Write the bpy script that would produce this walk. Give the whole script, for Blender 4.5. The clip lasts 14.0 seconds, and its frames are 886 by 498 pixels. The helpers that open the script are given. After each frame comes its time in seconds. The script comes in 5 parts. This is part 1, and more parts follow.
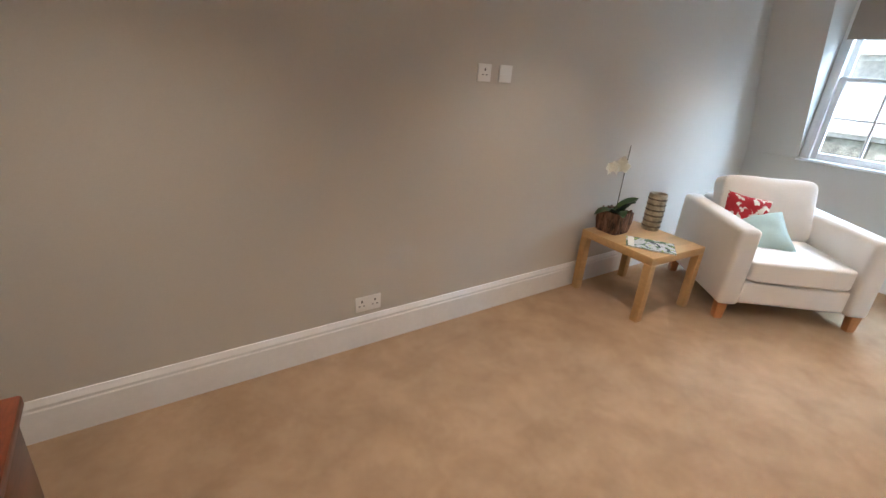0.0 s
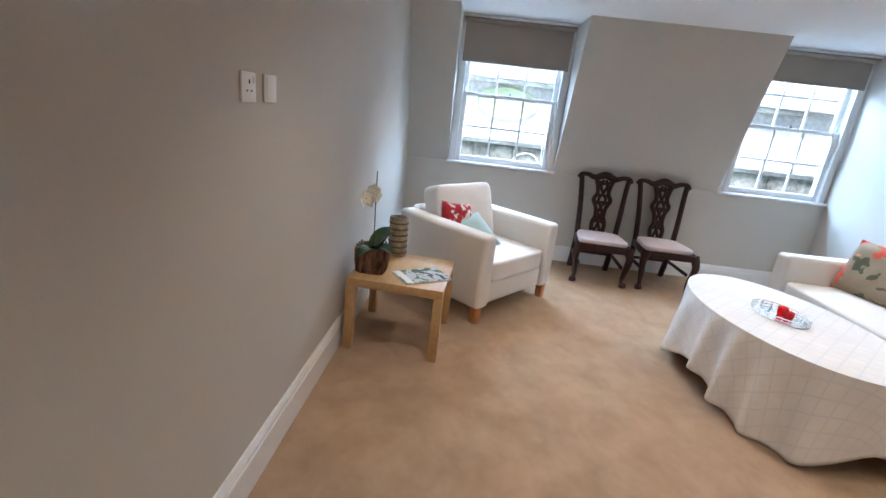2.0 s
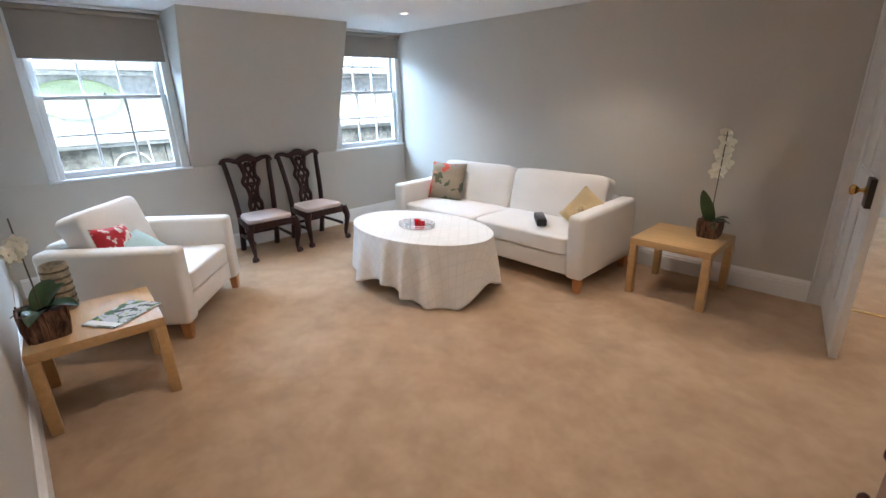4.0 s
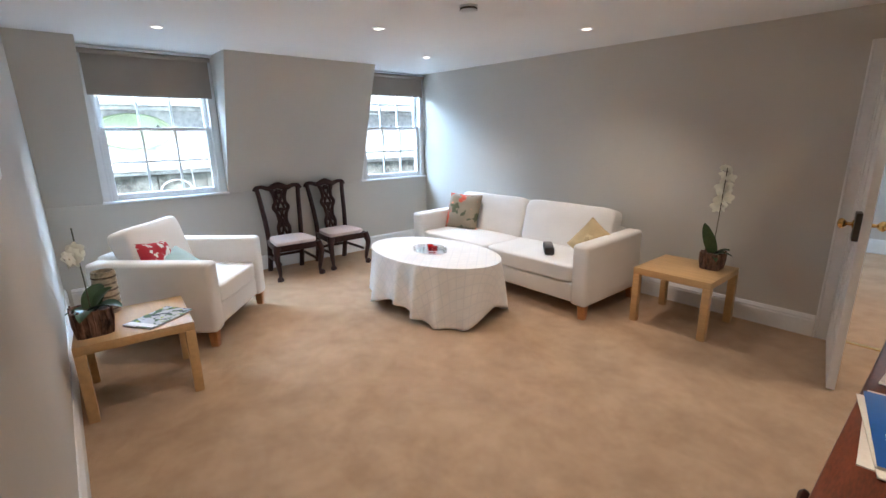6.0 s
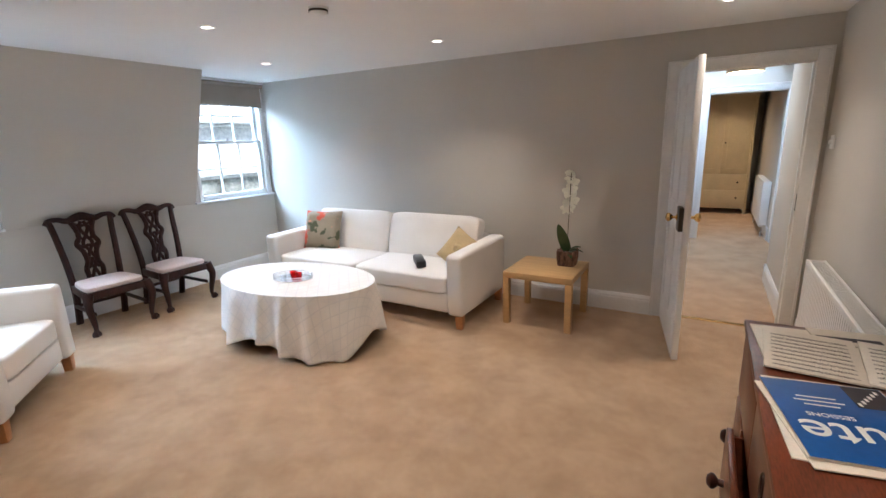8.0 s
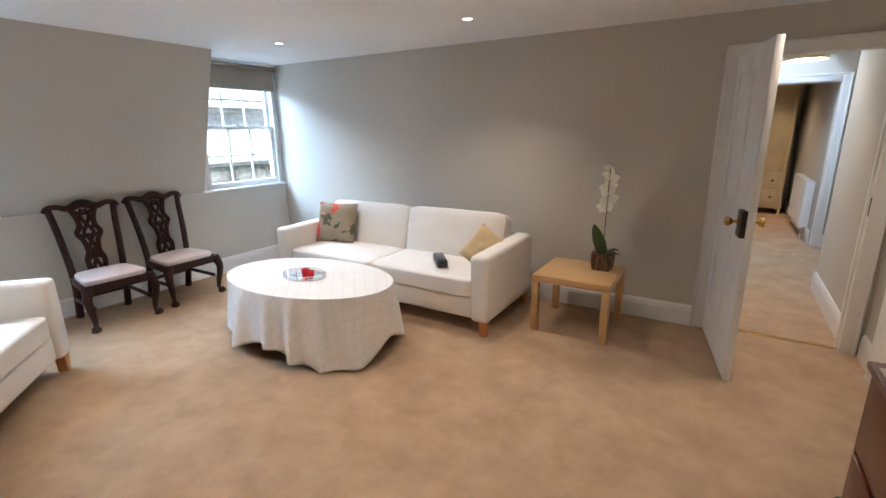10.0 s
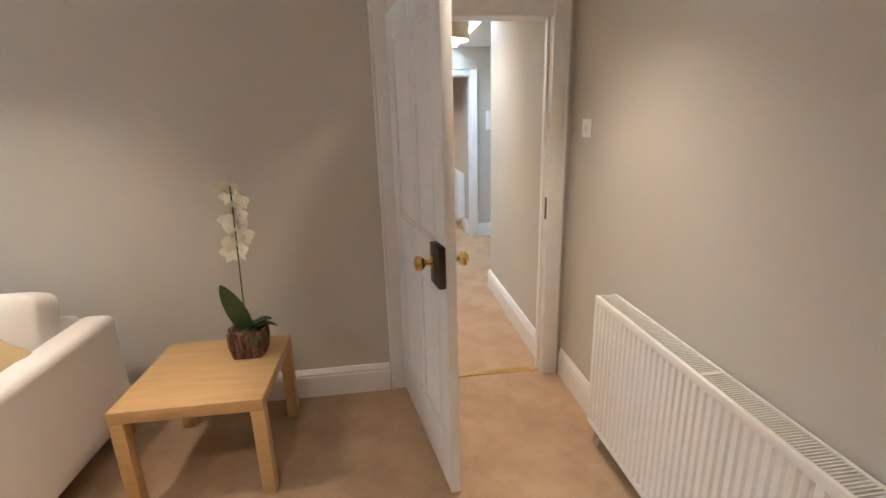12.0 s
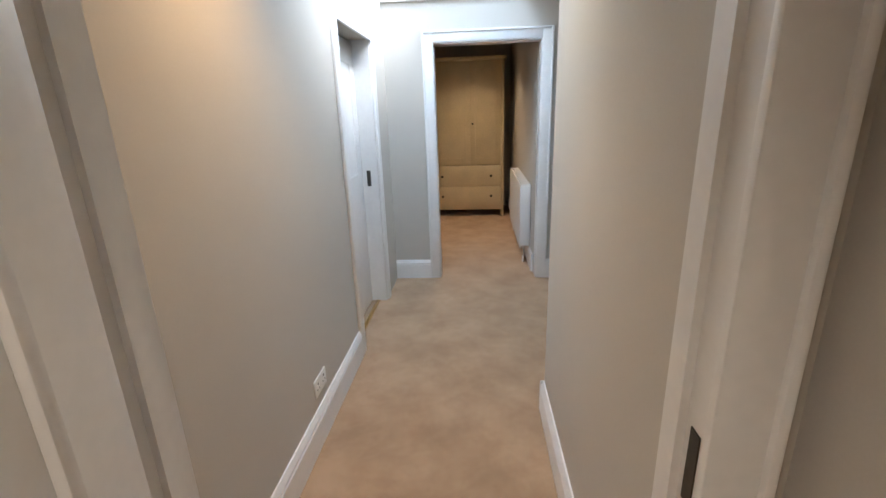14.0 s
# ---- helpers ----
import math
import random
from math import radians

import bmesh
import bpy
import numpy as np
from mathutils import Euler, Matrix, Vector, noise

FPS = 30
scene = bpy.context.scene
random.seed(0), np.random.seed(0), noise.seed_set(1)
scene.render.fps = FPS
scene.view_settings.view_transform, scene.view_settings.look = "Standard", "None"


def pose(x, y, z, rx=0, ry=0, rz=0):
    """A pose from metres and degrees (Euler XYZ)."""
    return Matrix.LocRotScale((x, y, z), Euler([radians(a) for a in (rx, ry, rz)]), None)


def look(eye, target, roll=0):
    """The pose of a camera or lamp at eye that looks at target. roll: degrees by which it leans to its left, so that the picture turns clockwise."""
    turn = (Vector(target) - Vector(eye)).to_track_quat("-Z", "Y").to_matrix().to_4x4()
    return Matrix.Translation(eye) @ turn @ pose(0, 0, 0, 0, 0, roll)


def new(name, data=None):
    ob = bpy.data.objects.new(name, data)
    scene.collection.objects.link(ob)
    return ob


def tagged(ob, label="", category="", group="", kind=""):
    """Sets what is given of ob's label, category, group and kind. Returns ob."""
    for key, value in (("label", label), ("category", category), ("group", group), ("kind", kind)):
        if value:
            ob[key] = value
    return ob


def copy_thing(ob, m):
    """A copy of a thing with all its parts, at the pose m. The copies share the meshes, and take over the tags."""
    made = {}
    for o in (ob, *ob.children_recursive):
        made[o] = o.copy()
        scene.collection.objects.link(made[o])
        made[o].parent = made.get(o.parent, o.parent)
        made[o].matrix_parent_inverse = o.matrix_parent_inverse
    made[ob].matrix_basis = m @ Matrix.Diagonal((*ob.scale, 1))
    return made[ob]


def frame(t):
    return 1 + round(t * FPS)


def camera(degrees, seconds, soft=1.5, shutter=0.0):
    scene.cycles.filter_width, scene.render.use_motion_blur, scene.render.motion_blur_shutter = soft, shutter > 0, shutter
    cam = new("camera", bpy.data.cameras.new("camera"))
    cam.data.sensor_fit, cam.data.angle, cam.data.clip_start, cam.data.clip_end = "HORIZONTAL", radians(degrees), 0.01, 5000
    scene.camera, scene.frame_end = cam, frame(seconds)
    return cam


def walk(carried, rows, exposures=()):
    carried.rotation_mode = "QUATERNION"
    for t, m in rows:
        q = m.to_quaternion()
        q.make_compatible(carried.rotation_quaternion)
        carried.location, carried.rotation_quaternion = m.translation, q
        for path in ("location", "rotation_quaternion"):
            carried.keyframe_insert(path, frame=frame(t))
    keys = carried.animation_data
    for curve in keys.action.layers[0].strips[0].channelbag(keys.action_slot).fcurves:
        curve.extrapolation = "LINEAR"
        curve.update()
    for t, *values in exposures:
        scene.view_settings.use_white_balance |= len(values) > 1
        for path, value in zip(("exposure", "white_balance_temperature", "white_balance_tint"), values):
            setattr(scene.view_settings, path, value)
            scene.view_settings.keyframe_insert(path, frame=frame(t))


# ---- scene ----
cam = camera(89.3, 14.0)
PATH = [
    (0, (0.728, 2.348, 1.444), (1.829, 3.839, 0.692), 4.8),
    (0.5, (0.796, 2.672, 1.444), (1.804, 4.208, 0.653), 3.8),
    (1, (0.9, 3.045, 1.399), (2.076, 4.464, 0.622), 5.8),
    (1.5, (0.955, 3.34, 1.408), (2.651, 4.161, 0.738), 7.0),
    (2, (0.955, 3.573, 1.433), (2.863, 3.655, 0.839), 6.5),
    (2.5, (1.007, 3.736, 1.424), (2.855, 3.242, 0.839), 2.2),
    (3, (0.971, 3.95, 1.501), (2.592, 2.973, 0.854), 1.8),
    (3.5, (0.833, 4.065, 1.546), (2.277, 2.848, 0.888), -0.4),
    (3.7, (0.770, 4.040, 1.538), (2.145, 2.735, 0.876), -1.8),
    (6, (0.429, 4.102, 1.509), (1.913, 2.855, 1.014), -0.9),
    (6.5, (0.511, 4.035, 1.521), (1.719, 2.517, 1.033), 0.6),
    (7, (0.59, 4.012, 1.54), (1.397, 2.246, 1.061), -1.0),
    (7.5, (0.64, 4.017, 1.533), (1.326, 2.198, 1.063), -1.3),
    (8, (0.679, 4.044, 1.525), (1.671, 2.372, 1.058), -2.0),
    (8.2, (0.664, 3.995, 1.508), (1.911, 2.502, 1.044), -2.3),
    (10.3, (0.945, 3.752, 1.525), (1.832, 2.042, 0.999), -0.1),
    (10.5, (0.94, 3.581, 1.529), (1.629, 1.78, 0.999), -0.8),
    (11, (1.056, 3.206, 1.527), (1.232, 1.287, 0.99), -0.3),
    (11.5, (1.077, 2.796, 1.524), (0.984, 0.873, 0.982), -0.8),
    (12, (0.985, 2.328, 1.475), (0.746, 0.417, 0.936), -1.6),
    (12.5, (0.797, 1.84, 1.497), (0.518, -0.062, 0.946), -1.1),
    (13, (0.602, 1.38, 1.519), (0.328, -0.52, 0.959), -0.4),
    (13.5, (0.445, 0.938, 1.53), (0.416, -0.978, 0.957), -0.7),
    (14, (0.408, 0.511, 1.494), (0.56, -1.395, 0.909), -1.9),
]
walk(cam, [(t, look(eye, target, roll)) for t, eye, target, roll in PATH], exposures=[(0.0, 1.2, 5850, 10), (1.0, 1.5, 5450, 10), (1.5, 1.3, 5400, 10), (2.0, 1.05, 5450, 10), (3.7, 1.03, 5600, 10), (6.1, 1.1, 5550, 10), (6.5, 0.98, 5600, 10), (7.0, 1.25, 5550, 10), (8.2, 1.18, 5550, 10), (10.5, 1.1, 5850, 10), (11.5, 1.62, 6050, 10), (12.5, 1.48, 5900, 10), (13.0, 1.4, 5850, 10), (13.6, 1.08, 6050, 10), (14.0, 1.0, 5850, 10)])

# ---- world, daylight, lamps ----
world = bpy.data.worlds.new("sky")
scene.world = world
world.use_nodes = True
sky = world.node_tree.nodes.new("ShaderNodeTexSky")
sky.sky_type, sky.sun_disc = "NISHITA", False
sky.sun_elevation, sky.sun_rotation = radians(48), radians(-72)
world.node_tree.nodes["Background"].inputs["Strength"].default_value = 0.15
world.node_tree.links.new(sky.outputs[0], world.node_tree.nodes["Background"].inputs[0])
sun = new("sun", bpy.data.lights.new("sun", "SUN"))
sun.data.energy, sun.data.angle, sun.data.color = 4.5, radians(20), (1, 0.97, 0.93)
sun.matrix_world = look((-22, 8, 26), (0, 1, 0))


def area_lamp(name, eye, target, sx, sy, watts, colour, spread=180):
    la = bpy.data.lights.new(name, "AREA")
    la.spread = radians(spread)
    la.shape, la.size, la.size_y, la.energy, la.color = "RECTANGLE", sx, sy, watts, colour
    ob = new(name, la)
    ob.matrix_world = look(eye, target)
    return ob


DAY = (0.58, 0.79, 1.0)
# added unseen lamps: window daylight from before the facade, and sky over the hall's rooflight
area_lamp("window_daylight_fill", (8.2, 2.2, 3.9), (5.7, 2.2, 1.4), 8.0, 3.2, 1450, DAY)
area_lamp("skylight_daylight", (0.60, -2.35, 3.2), (0.60, -2.3499, 0), 0.9, 1.7, 20, (0.58, 0.78, 1.0))

WARM = (1.0, 0.80, 0.60)
SPOTS = [(4.42, 0.93), (2.58, 0.82), (0.66, 0.78), (3.55, 2.08), (1.60, 2.08), (4.50, 3.38), (2.58, 3.38), (0.66, 3.38)]


# ---- materials ----
def mat(name, colour, rough=0.6, metal=0.0, vary=0.08, scale=6.0, grain=60.0, bump=0.15, dist=0.002, second=None, stretch=(1, 1, 1), spec=0.5, sheen=0.0, random_tint=0.0, coords="Object"):
    """Two scales of variation in colour, and a fine bump."""
    m = bpy.data.materials.new(name)
    m.use_nodes = True
    nt = m.node_tree
    b = nt.nodes["Principled BSDF"]
    b.inputs["Roughness"].default_value = rough
    b.inputs["Metallic"].default_value = metal
    b.inputs["Specular IOR Level"].default_value = spec
    b.inputs["Sheen Weight"].default_value = sheen
    tc = nt.nodes.new("ShaderNodeTexCoord")
    mp = nt.nodes.new("ShaderNodeMapping")
    mp.inputs["Scale"].default_value = stretch
    nt.links.new(tc.outputs[coords], mp.inputs[0])
    n1 = nt.nodes.new("ShaderNodeTexNoise")
    n1.inputs["Scale"].default_value, n1.inputs["Detail"].default_value = scale, 4
    n2 = nt.nodes.new("ShaderNodeTexNoise")
    n2.inputs["Scale"].default_value, n2.inputs["Detail"].default_value = grain, 3
    nt.links.new(mp.outputs[0], n1.inputs[0]), nt.links.new(mp.outputs[0], n2.inputs[0])
    mix = nt.nodes.new("ShaderNodeMix")
    mix.data_type = "FLOAT"
    mix.inputs[0].default_value = 0.4
    nt.links.new(n1.outputs["Fac"], mix.inputs[2]), nt.links.new(n2.outputs["Fac"], mix.inputs[3])
    ramp = nt.nodes.new("ShaderNodeValToRGB")
    dark = second or tuple(c * (1 - vary * 2) for c in colour)
    light = tuple(min(1, c * (1 + vary)) for c in colour)
    ramp.color_ramp.elements[0].position, ramp.color_ramp.elements[1].position = 0.36, 0.64
    ramp.color_ramp.elements[0].color, ramp.color_ramp.elements[1].color = (*dark, 1), (*light, 1)
    nt.links.new(mix.outputs[0], ramp.inputs[0])
    nt.links.new(ramp.outputs[0], b.inputs["Base Color"])
    bp = nt.nodes.new("ShaderNodeBump")
    bp.inputs["Strength"].default_value, bp.inputs["Distance"].default_value = bump, dist
    nt.links.new(n2.outputs["Fac"], bp.inputs["Height"])
    nt.links.new(bp.outputs[0], b.inputs["Normal"])
    return m


WALL = mat("wall_paint", (0.545, 0.51, 0.452), 0.75, vary=0.015, scale=1.5, grain=180, bump=0.06, spec=0.3)
CEIL = mat("ceiling_paint", (0.84, 0.835, 0.82), 0.8, vary=0.01, scale=1.5, grain=150, bump=0.05, spec=0.2)
GLOSS = mat("white_gloss_paint", (0.80, 0.79, 0.77), 0.32, vary=0.02, scale=5, grain=40, bump=0.05)
CARPET = mat("beige_carpet", (0.53, 0.36, 0.218), 0.95, vary=0.07, scale=3.6, grain=380, bump=0.9, dist=0.008, second=(0.42, 0.277, 0.160), spec=0.1, sheen=0.15)
for nd in CARPET.node_tree.nodes:
    if nd.type == "TEX_NOISE" and nd.inputs["Scale"].default_value < 10:
        nd.inputs["Distortion"].default_value, nd.inputs["Detail"].default_value = 0.12, 10
        nd.inputs["Roughness"].default_value = 0.68
    if nd.type == "VALTORGB":
        nd.color_ramp.elements[0].position, nd.color_ramp.elements[1].position = 0.39, 0.61
    if nd.type == "MIX":
        nd.inputs[0].default_value = 0.25
FABRIC = mat("white_slipcover", (0.80, 0.765, 0.725), 0.9, vary=0.02, scale=4, grain=350, bump=0.35, dist=0.002, spec=0.15, sheen=0.2)
CLOTH = mat("white_damask", (0.82, 0.80, 0.775), 0.75, vary=0.03, scale=9, grain=300, bump=0.3, spec=0.25)
OAK = mat("oak_effect", (0.58, 0.37, 0.165), 0.42, vary=0.06, scale=4, grain=30, bump=0.08, stretch=(1, 9, 9))
LEGWOOD = mat("beech_leg", (0.50, 0.22, 0.08), 0.4, vary=0.1, scale=8, grain=40, bump=0.08, stretch=(6, 6, 1))
MAHOG = mat("dark_mahogany", (0.036, 0.011, 0.007), 0.4, spec=0.3, vary=0.25, scale=9, grain=50, bump=0.1, stretch=(5, 5, 1))
CHESTWOOD = mat("red_mahogany", (0.135, 0.034, 0.014), 0.3, vary=0.25, scale=5, grain=40, bump=0.08, stretch=(6, 1, 6))
SEATPINK = mat("pale_pink_seat", (0.72, 0.60, 0.57), 0.85, vary=0.03, grain=300, bump=0.3, spec=0.2)
BRASS = mat("polished_brass", (0.80, 0.53, 0.20), 0.2, 1.0, vary=0.08, grain=60, bump=0.03)
IRON = mat("dark_rim_lock", (0.045, 0.035, 0.025), 0.4, 0.3, vary=0.2, grain=60, bump=0.1)
SILVER = mat("silver_plate", (0.75, 0.74, 0.72), 0.2, 1.0, vary=0.06, grain=60, bump=0.03)
BLACK = mat("black_plastic", (0.015, 0.015, 0.016), 0.4, vary=0.1, grain=80, bump=0.05)
WHITEP = mat("white_plastic", (0.80, 0.79, 0.76), 0.3, vary=0.01, grain=50, bump=0.02)
RADW = mat("radiator_enamel", (0.80, 0.785, 0.75), 0.35, vary=0.015, grain=50, bump=0.02)
GRILLE = mat("radiator_grille", (0.45, 0.43, 0.40), 0.5, vary=0.05)
BLIND = mat("taupe_blind", (0.33, 0.28, 0.23), 0.85, vary=0.04, scale=3, grain=400, bump=0.2, spec=0.2)
LEAF = mat("orchid_leaf", (0.035, 0.075, 0.022), 0.35, vary=0.2, scale=12, grain=80, bump=0.1)
PETAL = mat("orchid_petal", (0.85, 0.83, 0.70), 0.6, vary=0.04, scale=20, grain=90, bump=0.1)
STEM = mat("orchid_stem", (0.10, 0.09, 0.05), 0.6, vary=0.2, grain=60)
POT = mat("woven_pot", (0.20, 0.105, 0.068), 0.7, vary=0.45, scale=30, grain=90, bump=0.9, dist=0.006, stretch=(1, 1, 0.3))
BARK = mat("bark_chips", (0.08, 0.05, 0.03), 0.9, vary=0.3, grain=50, bump=0.8)
STONEWARE = mat("stoneware", (0.46, 0.39, 0.28), 0.5, vary=0.25, scale=14, grain=70, bump=0.3)
STONEDARK = mat("stoneware_band", (0.17, 0.13, 0.085), 0.5, vary=0.3, scale=30, grain=80, bump=0.4)
PAPER = mat("cream_paper", (0.74, 0.67, 0.56), 0.8, vary=0.04, scale=4, grain=100, bump=0.1)
INK = mat("ink", (0.05, 0.045, 0.05), 0.7, vary=0.1)
BLUE = mat("blue_cover", (0.012, 0.085, 0.30), 0.4, vary=0.06, scale=3, grain=60, bump=0.05)
WHITEINK = mat("white_print", (0.80, 0.78, 0.72), 0.5, vary=0.02)
SHADE = mat("cream_pleated_shade", (0.74, 0.70, 0.60), 0.75, vary=0.05, scale=6, grain=60, bump=0.3, stretch=(3, 3, 0.5))
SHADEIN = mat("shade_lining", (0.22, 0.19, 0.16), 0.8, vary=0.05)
CERAMIC = mat("white_ceramic", (0.72, 0.74, 0.78), 0.2, vary=0.04, scale=4)
CREAMW = mat("cream_wardrobe", (0.66, 0.54, 0.33), 0.5, vary=0.05, scale=4, grain=50, bump=0.05)
DARKHOLE = mat("dark_recess", (0.03, 0.025, 0.02), 0.9, vary=0.1)
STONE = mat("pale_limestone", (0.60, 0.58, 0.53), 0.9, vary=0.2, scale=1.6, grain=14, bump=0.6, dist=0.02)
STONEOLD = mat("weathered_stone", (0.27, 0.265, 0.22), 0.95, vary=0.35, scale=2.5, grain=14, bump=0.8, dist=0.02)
OVALGREEN = mat("green_oval_panel", (0.52, 0.58, 0.36), 0.7, vary=0.12, scale=3)
AQUA = mat("aqua_cushion", (0.42, 0.55, 0.53), 0.85, vary=0.06, scale=5, grain=300, bump=0.3)
GOLDC = mat("gold_cushion", (0.56, 0.42, 0.21), 0.6, vary=0.08, scale=6, grain=300, bump=0.25)
ROOFING = mat("roof_felt", (0.10, 0.10, 0.11), 0.9, vary=0.2)


def spotted(name, ground, blobs, scale, low=0.5):
    """Cloth with irregular printed blobs."""
    m = mat(name, ground, 0.85, vary=0.05, scale=8, grain=300, bump=0.3)
    nt = m.node_tree
    b = nt.nodes["Principled BSDF"]
    last = b.inputs["Base Color"].links[0].from_socket
    for i, (colour, s, lo) in enumerate(blobs):
        tc = nt.nodes.new("ShaderNodeTexCoord")
        mp = nt.nodes.new("ShaderNodeMapping")
        mp.inputs["Location"].default_value = (3.7 * i + 0.4, 1.9 * i, 2.3 * i)
        n = nt.nodes.new("ShaderNodeTexNoise")
        n.inputs["Scale"].default_value, n.inputs["Detail"].default_value = s, 2.5
        r = nt.nodes.new("ShaderNodeValToRGB")
        r.color_ramp.elements[0].position, r.color_ramp.elements[1].position = lo, lo + 0.03
        mx = nt.nodes.new("ShaderNodeMix")
        mx.data_type = "RGBA"
        nt.links.new(tc.outputs["Object"], mp.inputs[0])
        nt.links.new(mp.outputs[0], n.inputs[0])
        nt.links.new(n.outputs["Fac"], r.inputs[0])
        nt.links.new(r.outputs[0], mx.inputs[0])
        nt.links.new(last, mx.inputs[6])
        mx.inputs[7].default_value = (*colour, 1)
        last = mx.outputs[2]
    nt.links.new(last, b.inputs["Base Color"])
    return m


FLORAL = spotted("floral_cushion", (0.33, 0.27, 0.19), [((0.10, 0.11, 0.06), 9, 0.57), ((0.62, 0.10, 0.05), 4.5, 0.56), ((0.75, 0.30, 0.2), 14, 0.66)], 6)
REDC = spotted("red_white_cushion", (0.42, 0.015, 0.025), [((0.75, 0.72, 0.66), 20, 0.53)], 8)
MAGCOVER = spotted("magazine_cover", (0.55, 0.56, 0.56), [((0.10, 0.16, 0.09), 18, 0.52), ((0.35, 0.42, 0.08), 26, 0.6), ((0.06, 0.07, 0.09), 22, 0.62)], 8)


def glass(name, tint=(1, 1, 1), rough=0.0):
    m = bpy.data.materials.new(name)
    m.use_nodes = True
    b = m.node_tree.nodes["Principled BSDF"]
    b.inputs["Base Color"].default_value = (*tint, 1)
    b.inputs["Roughness"].default_value = rough
    b.inputs["Transmission Weight"].default_value = 1
    b.inputs["IOR"].default_value = 1.45
    return m


def glow(name, colour, strength):
    m = bpy.data.materials.new(name)
    m.use_nodes = True
    b = m.node_tree.nodes["Principled BSDF"]
    b.inputs["Base Color"].default_value = (0.8, 0.8, 0.8, 1)
    b.inputs["Emission Color"].default_value = (*colour, 1)
    b.inputs["Emission Strength"].default_value = strength
    return m


GLASS = glass("window_glass")
REDGLASS = glass("red_glass", (0.8, 0.03, 0.03))
BULB = glow("lit_bulb", (1.0, 0.86, 0.66), 3.0)


# ---- building helpers ----
def obj(name, bm, material, smooth=False, parent=None, label=""):
    me = bpy.data.meshes.new(name)
    bmesh.ops.recalc_face_normals(bm, faces=bm.faces)
    bm.to_mesh(me)
    bm.free()
    for mt in (material if isinstance(material, (list, tuple)) else [material]):
        me.materials.append(mt)
    if smooth:
        for p in me.polygons:
            p.use_smooth = True
        me.set_sharp_from_angle(angle=radians(40))
    ob = new(name, me)
    if parent is not None:
        ob.parent = parent
    if label:
        ob["label"] = label
    return ob


def part(name, bm, material, parent, label="", smooth=True):
    return obj(name, bm, material, smooth, parent, label)


def thing(name, m, label, category, group=""):
    e = new(name)
    e.matrix_world = m
    return tagged(e, label, category, group)


def structure(name, bm, material, label="", category="", smooth=False):
    return tagged(obj(name, bm, material, smooth), label, category, kind="structure")


def box(bm, x0, y0, z0, x1, y1, z1, bevel=0.0, seg=2, m=None, index=0):
    r = bmesh.ops.create_cube(bm, size=1)
    vs = r["verts"]
    bmesh.ops.transform(bm, verts=vs, matrix=Matrix.Translation(((x0 + x1) / 2, (y0 + y1) / 2, (z0 + z1) / 2)) @ Matrix.Diagonal((abs(x1 - x0), abs(y1 - y0), abs(z1 - z0), 1)))
    if bevel:
        es = {e for v in vs for e in v.link_edges}
        r = bmesh.ops.bevel(bm, geom=list(es), offset=bevel, segments=seg, profile=0.5, affect="EDGES")
        vs = list({v for f in r["faces"] for v in f.verts} | {v for v in vs if v.is_valid})
    if m is not None:
        bmesh.ops.transform(bm, verts=vs, matrix=m)
    if index:
        for f in {f for v in vs for f in v.link_faces}:
            f.material_index = index
    return vs


def boxes(*rows, bevel=0.0, seg=2):
    bm = bmesh.new()
    for r in rows:
        box(bm, *r, bevel=bevel, seg=seg)
    return bm


def lathe(bm, profile, n=24, centre=(0, 0, 0), sx=1.0, sy=1.0):
    """profile: (radius, z) from bottom to top."""
    rings = []
    for r, z in profile:
        if r < 1e-5:
            rings.append([bm.verts.new((centre[0], centre[1], centre[2] + z))])
        else:
            rings.append([bm.verts.new((centre[0] + sx * r * math.cos(2 * math.pi * k / n), centre[1] + sy * r * math.sin(2 * math.pi * k / n), centre[2] + z)) for k in range(n)])
    for a, b in zip(rings, rings[1:]):
        for k in range(n):
            q = [a[k % len(a)], a[(k + 1) % len(a)], b[(k + 1) % len(b)], b[k % len(b)]]
            q = list(dict.fromkeys(q))
            if len(q) > 2:
                bm.faces.new(q)
    return bm


def tube(bm, pts, radii, n=8, flat=1.0, closed=False):
    """A swept tube through pts; flat squeezes it along the second normal."""
    pts = [Vector(p) for p in pts]
    if isinstance(radii, (int, float)):
        radii = [radii] * len(pts)
    rings = []
    up = Vector((0.013, 1, 0.021)).normalized()
    for i, p in enumerate(pts):
        a, b = (pts[i - 1], pts[(i + 1) % len(pts)]) if closed else (pts[max(i - 1, 0)], pts[min(i + 1, len(pts) - 1)])
        d = (b - a).normalized()
        u = d.cross(up)
        if u.length < 0.05:
            u = d.cross(Vector((1, 0, 0)))
        u.normalize()
        v = d.cross(u)
        rings.append([bm.verts.new(p + radii[i] * (u * math.cos(2 * math.pi * k / n) + v * flat * math.sin(2 * math.pi * k / n))) for k in range(n)])
    pairs = list(zip(rings, rings[1:])) + ([(rings[-1], rings[0])] if closed else [])
    for a, b in pairs:
        for k in range(n):
            bm.faces.new((a[k], a[(k + 1) % n], b[(k + 1) % n], b[k]))
    if not closed:
        bm.faces.new(rings[0])
        bm.faces.new(rings[-1][::-1])
    return bm


